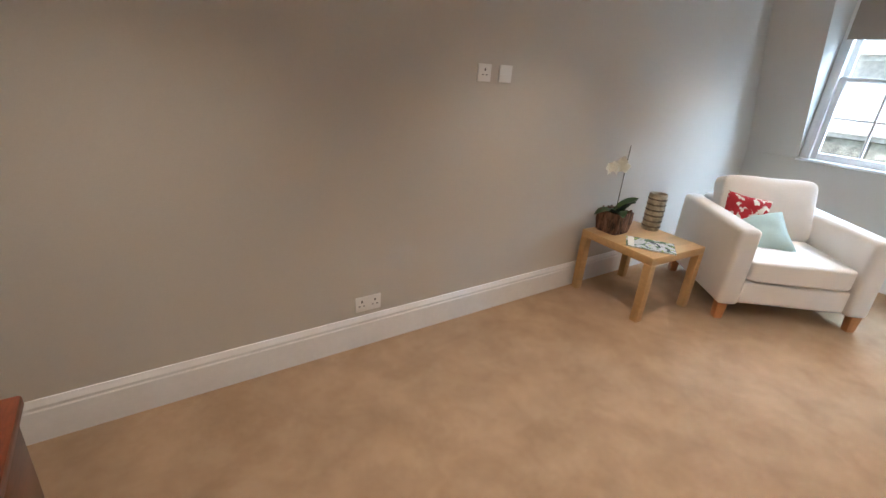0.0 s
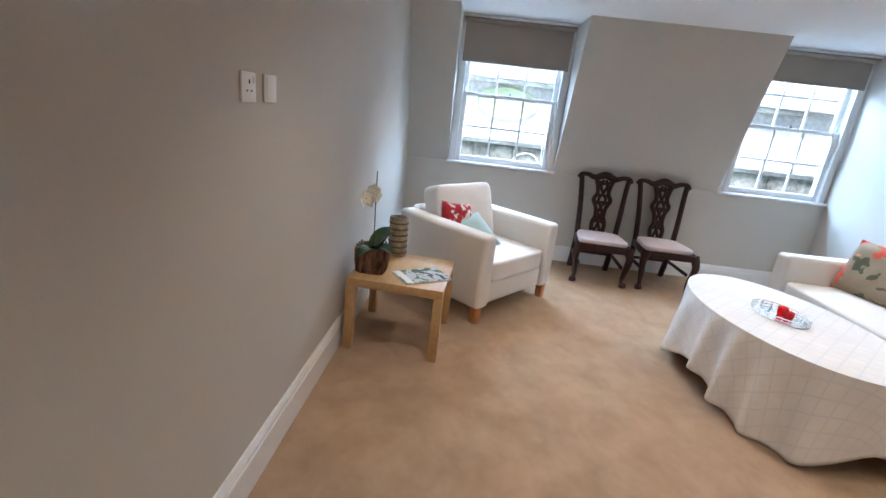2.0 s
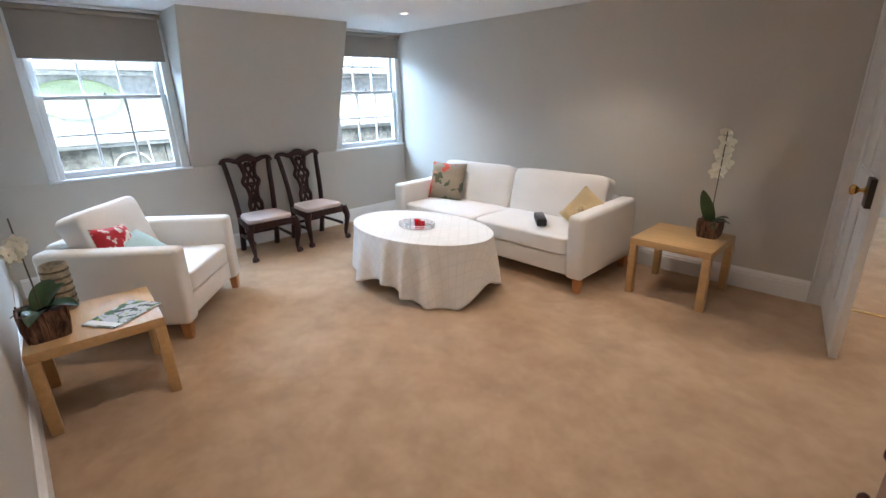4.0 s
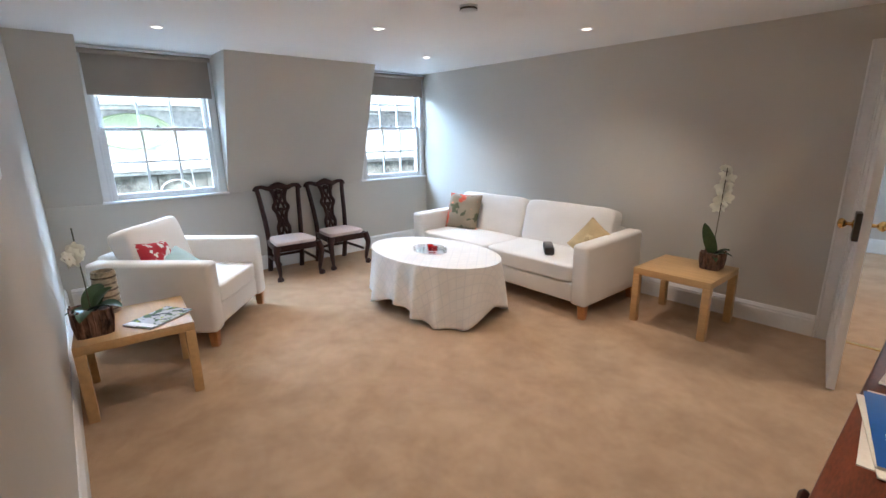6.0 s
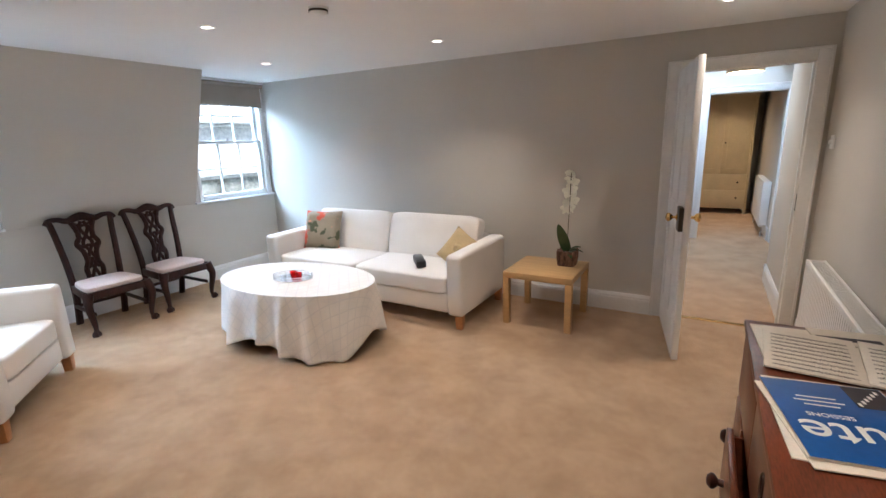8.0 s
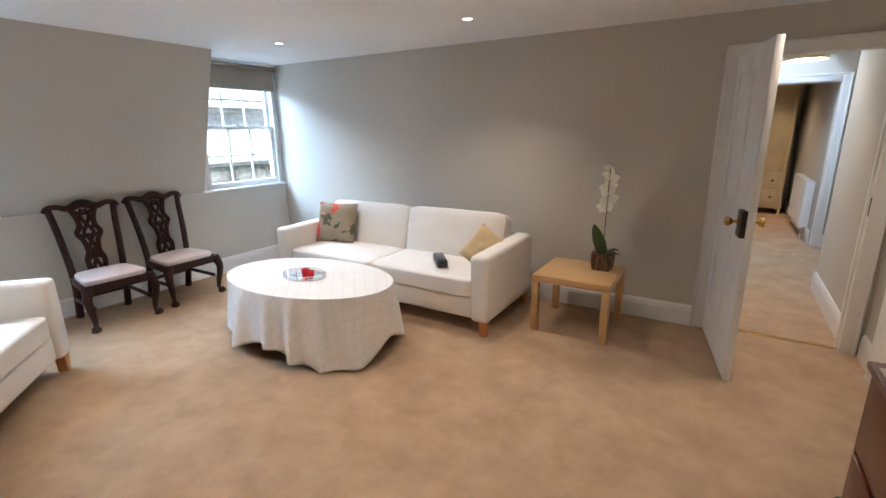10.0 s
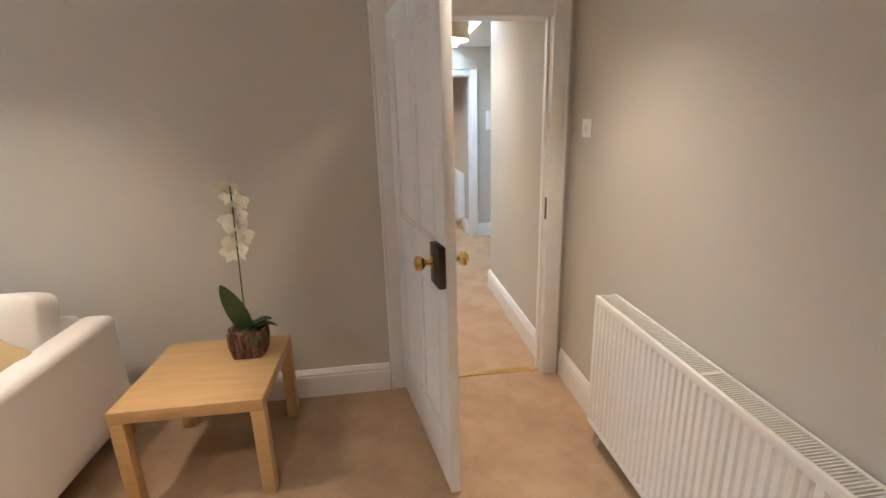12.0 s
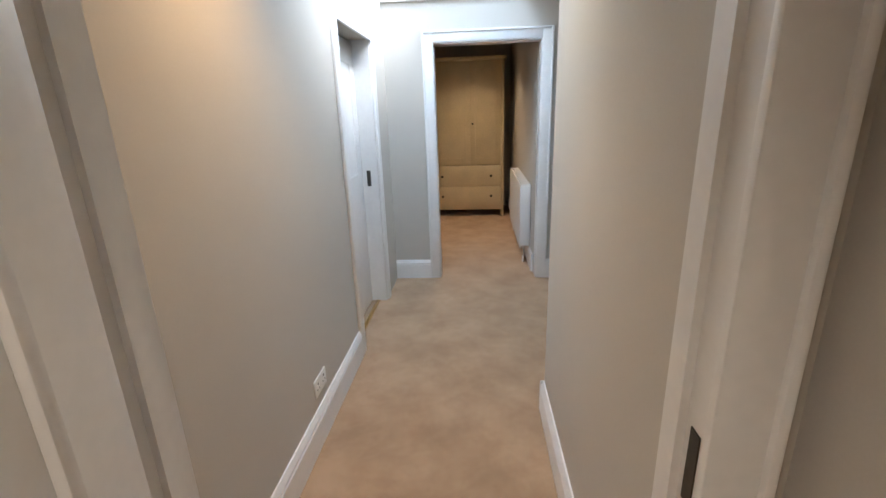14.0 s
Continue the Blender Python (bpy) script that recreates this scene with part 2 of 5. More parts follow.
def smooth_line(pts, per=5):
    """Catmull-Rom through pts."""
    pts = [Vector(p) for p in pts]
    out = []
    for i in range(len(pts) - 1):
        p0, p1, p2, p3 = pts[max(i - 1, 0)], pts[i], pts[i + 1], pts[min(i + 2, len(pts) - 1)]
        for k in range(per):
            t = k / per
            out.append(0.5 * (2 * p1 + (p2 - p0) * t + (2 * p0 - 5 * p1 + 4 * p2 - p3) * t * t + (3 * p1 - p0 - 3 * p2 + p3) * t ** 3))
    return out + [pts[-1]]


def puff(bm, sx, sy, sz, n=14, edge=0.25, soft=0.5, seed=0, square=6):
    """A stuffed cushion block: a box whose faces swell, centred at its middle."""
    r = bmesh.ops.create_cube(bm, size=2)
    bmesh.ops.subdivide_edges(bm, edges=list({e for v in r["verts"] for e in v.link_edges}), cuts=n, use_grid_fill=True)
    for v in bm.verts:
        x, y, z = v.co
        k = square
        q = (abs(x) ** k + abs(y) ** k + abs(z) ** k) ** (1 / k)
        c = Vector((x, y, z)) / q
        swell = 1 + edge * (1 - x * x) * (1 - y * y)
        w = noise.noise(Vector((x * 1.7 + seed, y * 1.7, z + seed * 2))) * 0.05 * soft
        v.co = (c.x * sx / 2 * (1 + w * 0.3), c.y * sy / 2 * (1 + w * 0.3), c.z * sz / 2 * (swell * (1 + w)))
    return bm


def pillow(bm, w, h, t, n=14, seed=0):
    """A scatter cushion standing in the xz plane with pinched corners."""
    grid = {}
    for s in (-1, 1):
        for i in range(n + 1):
            for j in range(n + 1):
                u, v = 2 * i / n - 1, 2 * j / n - 1
                rim = i in (0, n) or j in (0, n)
                if rim and s == 1:
                    grid[s, i, j] = grid[-1, i, j]
                    continue
                pin = 1 - 0.07 * (1 - abs(u * v)) * max(abs(u), abs(v)) ** 4
                th = ((1 - u ** 4) * (1 - v ** 4)) ** 0.6 * t / 2
                wob = 1 + 0.18 * noise.noise(Vector((u * 2 + seed, v * 2, s)))
                grid[s, i, j] = bm.verts.new((u * w / 2 * pin, s * th * wob, v * h / 2 * pin))
    for s in (-1, 1):
        for i in range(n):
            for j in range(n):
                bm.faces.new((grid[s, i, j], grid[s, i + 1, j], grid[s, i + 1, j + 1], grid[s, i, j + 1]))
    return bm


# ---- structure: living room ----
SKEW = 0.012  # the ceiling rises slightly to the windows


def ceil_z(x):
    return 2.25 + SKEW * x


structure("floor", boxes((-0.2, -0.06, -0.1, 5.95, 4.4, 0)), CARPET, "thick beige fitted carpet with brushed nap", "carpet")
structure("wall_north", boxes((-0.2, 4.258, 0, 5.95, 4.4, 2.5)), WALL, "grey-beige painted plaster wall", "wall")
structure("wall_west", boxes((-0.2, -0.12, 0, 0, 4.258, 2.5)), WALL, "grey-beige painted plaster wall", "wall")
structure("wall_south", boxes((0, -0.12, 0, 0.095, 0, 2.5), (0.95, -0.12, 0, 5.95, 0, 2.5), (0.095, -0.12, 1.995, 0.95, 0, 2.5)), WALL, "grey-beige painted plaster wall with a doorway", "wall")
structure("wall_east_lower", boxes((5.68, 0, 0, 5.95, 4.258, 0.925)), WALL, "grey painted plaster wall under the windows", "wall")


def slope(y0, y1):
    bm = bmesh.new()
    prof = [(5.69, 0.925), (5.17, 2.42), (5.95, 2.42), (5.95, 0.925)]
    a = [bm.verts.new((x, y0, z)) for x, z in prof]
    b = [bm.verts.new((x, y1, z)) for x, z in prof]
    bm.faces.new(a), bm.faces.new(b)
    for k in range(4):
        bm.faces.new((a[k], a[(k + 1) % 4], b[(k + 1) % 4], b[k]))
    return bm


structure("wall_east_slope_1", slope(1.075, 2.735), WALL, "leaning mansard wall between two dormer windows", "wall")
structure("wall_east_slope_2", slope(3.835, 4.258), WALL, "leaning mansard wall beside a dormer window", "wall")
bm = bmesh.new()
lo = [bm.verts.new((x, y, ceil_z(x))) for x, y in ((-0.2, -0.12), (5.95, -0.12), (5.95, 4.4), (-0.2, 4.4))]
hi = [bm.verts.new((v.co.x, v.co.y, 2.6)) for v in lo]
bm.faces.new(lo), bm.faces.new(hi)
for k in range(4):
    bm.faces.new((lo[k], lo[(k + 1) % 4], hi[(k + 1) % 4], hi[k]))
structure("ceiling", bm, CEIL, "white painted ceiling with recessed downlights", "ceiling")


def skirting(name, a, b, out, h=0.165):
    """A moulded skirting board from a to b; out is the unit vector into the room."""
    bm = bmesh.new()
    prof = [(0, 0), (0.020, 0), (0.020, h - 0.045), (0.016, h - 0.038), (0.018, h - 0.025), (0.012, h - 0.012), (0.007, h), (0, h)]
    ra = [bm.verts.new((a[0] + out[0] * d, a[1] + out[1] * d, z)) for d, z in prof]
    rb = [bm.verts.new((b[0] + out[0] * d, b[1] + out[1] * d, z)) for d, z in prof]
    bm.faces.new(ra), bm.faces.new(rb)
    for k in range(len(prof)):
        q = (k + 1) % len(prof)
        bm.faces.new((ra[k], ra[q], rb[q], rb[k]))
    return structure(name, bm, GLOSS, "white gloss-painted moulded skirting board", "skirting")


skirting("baseboard_north", (0.0, 4.258), (5.68, 4.258), (0, -1), 0.18)
skirting("baseboard_west", (0, 0.022), (0, 4.21), (1, 0))
skirting("baseboard_south", (1.02, 0), (5.66, 0), (0, 1))
skirting("baseboard_east", (5.68, 0.02), (5.68, 4.21), (-1, 0))


def architrave(name, x0, x1, top, y, out, w=0.085):
    """Moulded casing round an opening x0..x1 on a wall facing +-y."""
    e = tagged(new(name), "white gloss-painted moulded door casing", "door frame", kind="structure")
    def strip(a0, z0, a1, z1):
        bm = bmesh.new()
        box(bm, a0, y, z0, a1, y + out * 0.018, z1, bevel=0.004)
        return bm
    part("casing", strip(x0 - w, 0, x0, top + w), GLOSS, e)
    part("casing", strip(x1, 0, x1 + w, top + w), GLOSS, e)
    part("casing", strip(x0 + 0.0005, top, x1 - 0.0005, top + w), GLOSS, e)
    bead = 0.014
    for a0, z0, a1, z1 in ((x0 - w - 0.002, 0, x0 - w + bead, top + w + 0.002), (x1 + w - bead, 0, x1 + w + 0.002, top + w + 0.002), (x0 - w + bead, top + w - bead, x1 + w - bead, top + w + 0.002)):
        bm = bmesh.new()
        box(bm, a0, y, z0, a1, y + out * 0.029, z1, bevel=0.005)
        part("moulding", bm, GLOSS, e)
    return e


architrave("door_frame_1", 0.117, 0.928, 1.965, 0.0, 1)
bm = boxes((0.095, -0.12, 0, 0.115, 0, 1.985), (0.93, -0.12, 0, 0.95, 0, 1.985), (0.115, -0.12, 1.967, 0.93, 0, 1.987), (0.115, -0.08, 0, 0.128, -0.045, 1.967), (0.917, -0.08, 0, 0.93, -0.045, 1.967))
structure("door_lining_1", bm, GLOSS, "white gloss-painted door lining with a stop", "door frame")
plate = structure("strike_plate", boxes((0.1148, -0.030, 0.95, 0.117, -0.004, 1.07), bevel=0.0008), IRON, "dark metal strike plate let into the door lining", "strike plate")
structure("threshold", boxes((0.117, -0.075, 0, 0.928, -0.035, 0.008), bevel=0.003), BRASS, "polished brass carpet threshold strip", "threshold")

# ---- windows ----
def sash_window(name, y0, y1, z0, z1, mid, blind_z, label):
    x = 5.70
    e = tagged(new(name), label, "sash window", kind="structure")
    w = 0.075
    for a in ((x, y0, z0, x + 0.14, y0 + w, z1), (x, y1 - w, z0, x + 0.14, y1, z1)):
        part("window_frame", boxes(a, bevel=0.006), GLOSS, e)
    part("window_frame", boxes((x, y0 + w, z1 - 0.06, x + 0.14, y1 - w, z1), bevel=0.006), GLOSS, e)
    part("window_sill", boxes((x - 0.045, y0 - 0.012, z0 - 0.022, x + 0.14, y1 + 0.012, z0), bevel=0.006), GLOSS, e)
    part("staff_bead", boxes((x - 0.012, y0 + w - 0.02, z0, x, y0 + w, z1 - 0.06), (x - 0.012, y1 - w, z0, x, y1 - w + 0.02, z1 - 0.06), bevel=0.003), GLOSS, e)
    ya, yb = y0 + w, y1 - w
    for nm, xs, za, zb, lowbar, topbar in (("lower_sash", x + 0.02, z0, mid + 0.02, 0.06, 0.03), ("upper_sash", x + 0.065, mid - 0.015, z1 - 0.06, 0.03, 0.05)):
        d = 0.04
        s = part(nm, boxes((xs, ya, za, xs + d, ya + 0.045, zb), (xs, yb - 0.045, za, xs + d, yb, zb), (xs, ya + 0.045, za, xs + d, yb - 0.045, za + lowbar), (xs, ya + 0.045, zb - topbar, xs + d, yb - 0.045, zb), bevel=0.004), GLOSS, e)
        ga, gb, ha, hb = ya + 0.045, yb - 0.045, za + lowbar, zb - topbar
        for k in (1, 2):
            c = ga + (gb - ga) * k / 3
            part("glazing_bar", boxes((xs + 0.006, c - 0.010, ha, xs + d - 0.006, c + 0.010, hb), bevel=0.004), GLOSS, s)
        c = (ha + hb) / 2
        for k in range(3):
            a, b = ga + (gb - ga) * k / 3, ga + (gb - ga) * (k + 1) / 3
            part("glazing_bar", boxes((xs + 0.006, a + 0.0105, c - 0.010, xs + d - 0.006, b - 0.0105, c + 0.010), bevel=0.004), GLOSS, s)
            for p, q in ((ha, c - 0.01), (c + 0.01, hb)):
                g = part("pane", boxes((xs + 0.018, a + 0.008, p, xs + 0.021, b - 0.008, q)), GLASS, s, smooth=False)
                g.visible_shadow = False
    bm = bmesh.new()
    lathe(bm, [(0, 0), (0.014, 0), (0.014, 0.008), (0.006, 0.012), (0.008, 0.022), (0, 0.024)], 12, (x + 0.035, (y0 + y1) / 2, mid + 0.02))
    part("sash_catch", bm, IRON, e, "small dark sash catch")
    b = thing("roller_blind", pose(0, 0, 0), "half-lowered taupe fabric roller blind in a window recess", "blind", "window blinds")
    bz = ceil_z(5.6) - 0.05
    tube_bm = bmesh.new()
    tube(tube_bm, [(x - 0.05, y0 + 0.02, bz), (x - 0.05, y1 - 0.02, bz)], 0.022, 14)
    part("roller", tube_bm, BLIND, b)
    part("fabric", boxes((x - 0.030, y0 + 0.035, blind_z, x - 0.0275, y1 - 0.035, bz)), BLIND, b, smooth=False)
    part("hem_bar", boxes((x - 0.034, y0 + 0.035, blind_z - 0.016, x - 0.024, y1 - 0.035, blind_z - 0.0005), bevel=0.003), BLIND, b)
    part("cassette", boxes((x - 0.08, y0 + 0.005, bz + 0.026, x - 0.005, y1 - 0.005, bz + 0.042), bevel=0.003), GLOSS, b, "white blind headrail")
    return e


sash_window("window_1", 2.738, 3.832, 0.94, 2.31, 1.60, 1.915, "white-painted six-over-six sash window with daylight behind")
sash_window("window_2", 0.003, 1.072, 0.94, 2.31, 1.60, 2.03, "white-painted sash window with daylight behind, beside the side wall")
cord = bmesh.new()
tube(cord, [(5.66, 0.03, 2.2), (5.66, 0.03, 1.42)], 0.0025, 6)
tube(cord, [(5.66, 0.03, 1.42), (5.66, 0.03, 1.37)], 0.009, 8)
tagged(obj("blind_cord", cord, WHITEP, True), "thin white blind cord with a plastic toggle", "cord")

# ---- outside ----
facade = tagged(new("opposite_building"), "pale weathered stone building with ledges and an oval panel", "building")
part("wall", boxes((9.0, -6, -6, 9.6, 11, 4.6)), STONE, facade, smooth=False)
part("ledge", boxes((8.72, -6, 1.02, 9.0, 11, 1.14), (8.8, -6, 0.96, 8.998, 11, 1.02), bevel=0.02), STONE, facade)
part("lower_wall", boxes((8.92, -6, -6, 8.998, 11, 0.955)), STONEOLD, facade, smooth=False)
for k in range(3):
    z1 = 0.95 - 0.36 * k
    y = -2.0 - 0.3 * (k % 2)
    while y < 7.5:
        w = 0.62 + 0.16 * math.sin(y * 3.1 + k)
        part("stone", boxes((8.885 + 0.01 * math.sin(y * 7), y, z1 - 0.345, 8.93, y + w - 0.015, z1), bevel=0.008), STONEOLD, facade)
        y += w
part("cornice", boxes((8.68, -6, 2.0, 9.0, 11, 2.10), (8.84, -6, 1.94, 8.998, 11, 2.0), bevel=0.015), STONE, facade)
bm = bmesh.new()
lathe(bm, [(0, 0), (1, 0), (1.0, 0.05), (0.93, 0.08), (0.88, 0.02), (0, 0.02)], 48)
bmesh.ops.transform(bm, verts=bm.verts, matrix=Matrix.Translation((9.0, 3.13, 1.63)) @ Matrix.Rotation(radians(-90), 4, "Y") @ Matrix.Diagonal((0.27, 0.53, 1, 1)))
part("oval_panel", bm, OVALGREEN, facade)
bm = bmesh.new()
tube(bm, smooth_line([(8.75, 2.35, 0.2), (8.80, 2.45, 0.7), (8.84, 2.62, 0.86), (8.84, 2.85, 0.80), (8.82, 2.95, 0.6)]), 0.012, 7)
tube(bm, smooth_line([(8.83, 2.42, 0.7), (8.70, 2.46, 1.02), (8.70, 2.50, 1.16), (8.9, 2.46, 1.3)]), 0.010, 7)
tagged(obj("outdoor_cable", bm, WHITEP, True), "loose white cable looped over the stone ledge outside", "cable")
structure("ground", boxes((-40, -40, -6.4, 60, 60, -6.2)), STONEOLD, "grey street paving far below the windows", "ground")

# ---- hall and rooms beyond ----
HZ = 2.36
structure("hall_floor", boxes((-1.6, -7.0, -0.1, 3.4, -0.0602, -0.001)), CARPET, "beige fitted carpet running through the hall", "carpet")
structure("wall_hall_west", boxes((-0.15, -1.49, 0, 0.075, -0.12, 2.6)), WALL, "cream-grey painted hall wall", "wall")
structure("wall_hall_east", boxes((1.165, -2.085, 0, 1.31, -0.12, 3.3), (1.165, -3.45, 0, 1.31, -2.93, 3.3), (1.165, -2.93, 2.0, 1.31, -2.085, 3.3)), WALL, "cream-grey painted hall wall with a side doorway", "wall")
structure("wall_hall_end", boxes((-1.6, -3.57, 0, -0.135, -3.45, 3.3), (0.76, -3.57, 0, 1.31, -3.45, 3.3), (-0.135, -3.57, 2.03, 0.76, -3.45, 3.3)), WALL, "grey painted wall with a doorway to a bedroom", "wall")
structure("wall_hall_far_west", boxes((-1.6, -3.45, 0, -1.5, -1.49, 2.6), (-1.5, -1.49, 0, -0.15, -1.39, 2.6)), WALL, "cream-grey painted hall wall", "wall")
structure("ceiling_hall", boxes((-0.15, -1.36, HZ, 1.165, -0.12, HZ + 0.1), (-1.6, -3.45, HZ, 0.02, -1.36, HZ + 0.1)), CEIL, "white painted hall ceiling", "ceiling")
structure("wall_skylight_well", boxes((0.02, -1.36, HZ + 0.1, 1.165, -1.26, 3.3), (-0.08, -3.45, HZ + 0.1, 0.02, -1.26, 3.3)), CEIL, "white painted sides of a skylight well", "wall")
structure("trim_hall", boxes((0.02, -3.45, HZ - 0.02, 1.165, -3.42, HZ + 0.03), bevel=0.006), GLOSS, "white painted ledge at the foot of the skylight well", "trim")
g = structure("skylight", boxes((0.0, -3.47, 3.3, 1.21, -1.26, 3.31)), GLASS, "clear rooflight over the hall", "skylight")
g.visible_shadow = False
structure("wall_side_room", boxes((3.3, -3.57, 0, 3.4, -1.3, 2.6), (1.31, -1.4, 0, 3.3, -1.3, 2.6), (1.31, -3.57, 0, 3.3, -3.47, 2.6)), WALL, "grey painted wall of a side room", "wall")
structure("ceiling_side_room", boxes((1.31, -3.57, 2.4, 3.4, -1.3, 2.5)), CEIL, "white painted ceiling of a side room", "ceiling")
structure("wall_bedroom", boxes((-0.24, -6.9, 0, -0.12, -3.57, 2.6), (-0.12, -6.9, 0, 3.4, -6.75, 2.6), (3.3, -6.75, 0, 3.4, -3.57, 2.6)), WALL, "warm grey painted bedroom wall", "wall")
structure("ceiling_bedroom", boxes((-0.24, -6.9, 2.42, 3.4, -3.57, 2.52)), CEIL, "white painted bedroom ceiling", "ceiling")
structure("roof", boxes((-1.7, -7.0, 2.62, 0.0, 0.0, 2.7), (1.32, -7, 2.62, 3.5, -0.12, 2.7), (0.0, -1.25, 2.62, 1.31, -0.12, 2.7), (0, -7, 2.62, 1.32, -3.6, 2.7), (-0.3, -0.1, 2.62, 6.0, 4.5, 2.7)), ROOFING, "dark felt roof", "roof")
architrave("door_frame_2", -0.13, 0.755, 2.03, -3.45, 1)
structure("door_lining_2", boxes((-0.135, -3.57, 0, -0.123, -3.45, 2.03), (0.748, -3.57, 0, 0.76, -3.45, 2.03), (-0.123, -3.57, 2.02, 0.748, -3.45, 2.032)), GLOSS, "white gloss-painted door lining", "door frame")
e = tagged(new("door_frame_3"), "white gloss-painted casing of the hall's side doorway", "door frame", kind="structure")
for a in ((1.145, -2.10, 0, 1.165, -2.02, 2.07), (1.145, -3.01, 0, 1.165, -2.93, 2.07), (1.145, -2.93, 1.99, 1.165, -2.10, 2.07)):
    part("casing", boxes(a, bevel=0.004), GLOSS, e)
part("lining", boxes((1.165, -2.105, 0, 1.31, -2.087, 2.0), (1.165, -2.928, 0, 1.31, -2.91, 2.0)), GLOSS, e)
part("strike_plate", boxes((1.22, -2.91, 0.96, 1.25, -2.907, 1.08)), IRON, e, "dark metal strike plate")
part("threshold", boxes((1.22, -2.91, 0, 1.25, -2.105, 0.008), bevel=0.003), BRASS, e, "brass threshold strip")
d3 = tagged(new("door_3"), "white-painted door of the side room, nearly shut", "door", kind="structure")
part("leaf", boxes((1.285, -2.908, 0.01, 1.325, -2.107, 1.985), bevel=0.003), GLOSS, d3)
part("panel_moulding", boxes((1.279, -2.80, 1.05, 1.285, -2.21, 1.075), (1.279, -2.80, 1.83, 1.285, -2.21, 1.855), (1.279, -2.80, 1.075, 1.285, -2.775, 1.83), (1.279, -2.235, 1.075, 1.285, -2.21, 1.83), bevel=0.002), GLOSS, d3)
skirting("baseboard_hall_west", (0.075, -0.14), (0.075, -1.49), (1, 0), 0.175)
skirting("baseboard_hall_corner", (-0.15, -1.49), (0.095, -1.49), (0, -1), 0.175)
skirting("baseboard_hall_east", (1.165, -0.12), (1.165, -2.02), (-1, 0), 0.175)
skirting("baseboard_hall_end", (0.842, -3.45), (1.165, -3.45), (0, 1), 0.175)
skirting("baseboard_hall_end_west", (-1.5, -3.45), (-0.218, -3.45), (0, 1), 0.175)
skirting("baseboard_bedroom", (-0.12, -3.6), (-0.12, -6.7), (1, 0), 0.175)

# ---- the open door ----
HX, HY, FX, FY = 0.918, 0.012, 0.768, 0.845
ang = math.degrees(math.atan2(FY - HY, FX - HX))
LEAF_W = 0.835
door = tagged(new("door_1"), "open white-painted four-panel door with brass knobs", "door", kind="structure")
door.matrix_world = pose(HX, HY, 0, 0, 0, ang)
TH = 0.04
part("leaf", boxes((0.001, -TH / 2 + 0.006, 0.011, LEAF_W - 0.001, TH / 2 - 0.012, 1.967)), GLOSS, door, smooth=False)
for a in ((0, 0.010, 0.11, 1.968), (LEAF_W - 0.11, 0.010, LEAF_W, 1.968), (LEAF_W / 2 + 0.002, 0.010, LEAF_W / 2 + 0.042, 1.968)):
    part("stile", boxes((a[0], -TH / 2, a[1], a[2], TH / 2, a[3]), bevel=0.003), GLOSS, door)
for x0, x1 in ((0.11, LEAF_W / 2 + 0.002), (LEAF_W / 2 + 0.042, LEAF_W - 0.11)):
    for z0, z1 in ((0.010, 0.24), (0.86, 1.04), (1.845, 1.968)):
        part("rail", boxes((x0, -TH / 2, z0, x1, TH / 2, z1), bevel=0.003), GLOSS, door)
    for z0, z1 in ((0.24, 0.86), (1.04, 1.845)):
        for s in (-1, 1):
            y = s * (TH / 2 - (0.012 if s > 0 else 0.006))
            yb = s * (TH / 2 + (0.006 if s > 0 else -0.003))
            bm = bmesh.new()
            w = 0.022
            for q in ((x0, z0, x0 + w, z1), (x1 - w, z0, x1, z1), (x0 + w, z0, x1 - w, z0 + w), (x0 + w, z1 - w, x1 - w, z1)):
                box(bm, q[0], min(y, yb), q[1], q[2], max(y, yb), q[3], bevel=0.004)
            part("panel_moulding", bm, GLOSS, door)
bm = bmesh.new()
box(bm, LEAF_W - 0.105, -TH / 2 - 0.028, 0.905, LEAF_W + 0.002, -TH / 2, 1.06, bevel=0.004)
lock = part("rim_lock", bm, IRON, door, "dark brown metal rim lock")
for s, off in ((-1, 0.028), (1, 0.0)):
    bm = bmesh.new()
    lathe(bm, [(0, 0), (0.024, 0), (0.024, 0.004), (0.011, 0.008), (0.009, 0.026), (0.016, 0.032), (0.027, 0.044), (0.029, 0.054), (0.024, 0.064), (0.010, 0.069), (0, 0.07)], 20)
    bmesh.ops.transform(bm, verts=bm.verts, matrix=Matrix.Translation((0.765, s * (TH / 2 + off), 0.99)) @ Matrix.Rotation(radians(-90 * s), 4, "X"))
    part("door_knob", bm, BRASS, door, "polished brass door knob")
for z in (0.25, 1.7):
    bm = bmesh.new()
    lathe(bm, [(0, 0), (0.008, 0), (0.008, 0.09), (0, 0.09)], 10, (-0.004, 0.022, z))
    part("hinge", bm, GLOSS, door)


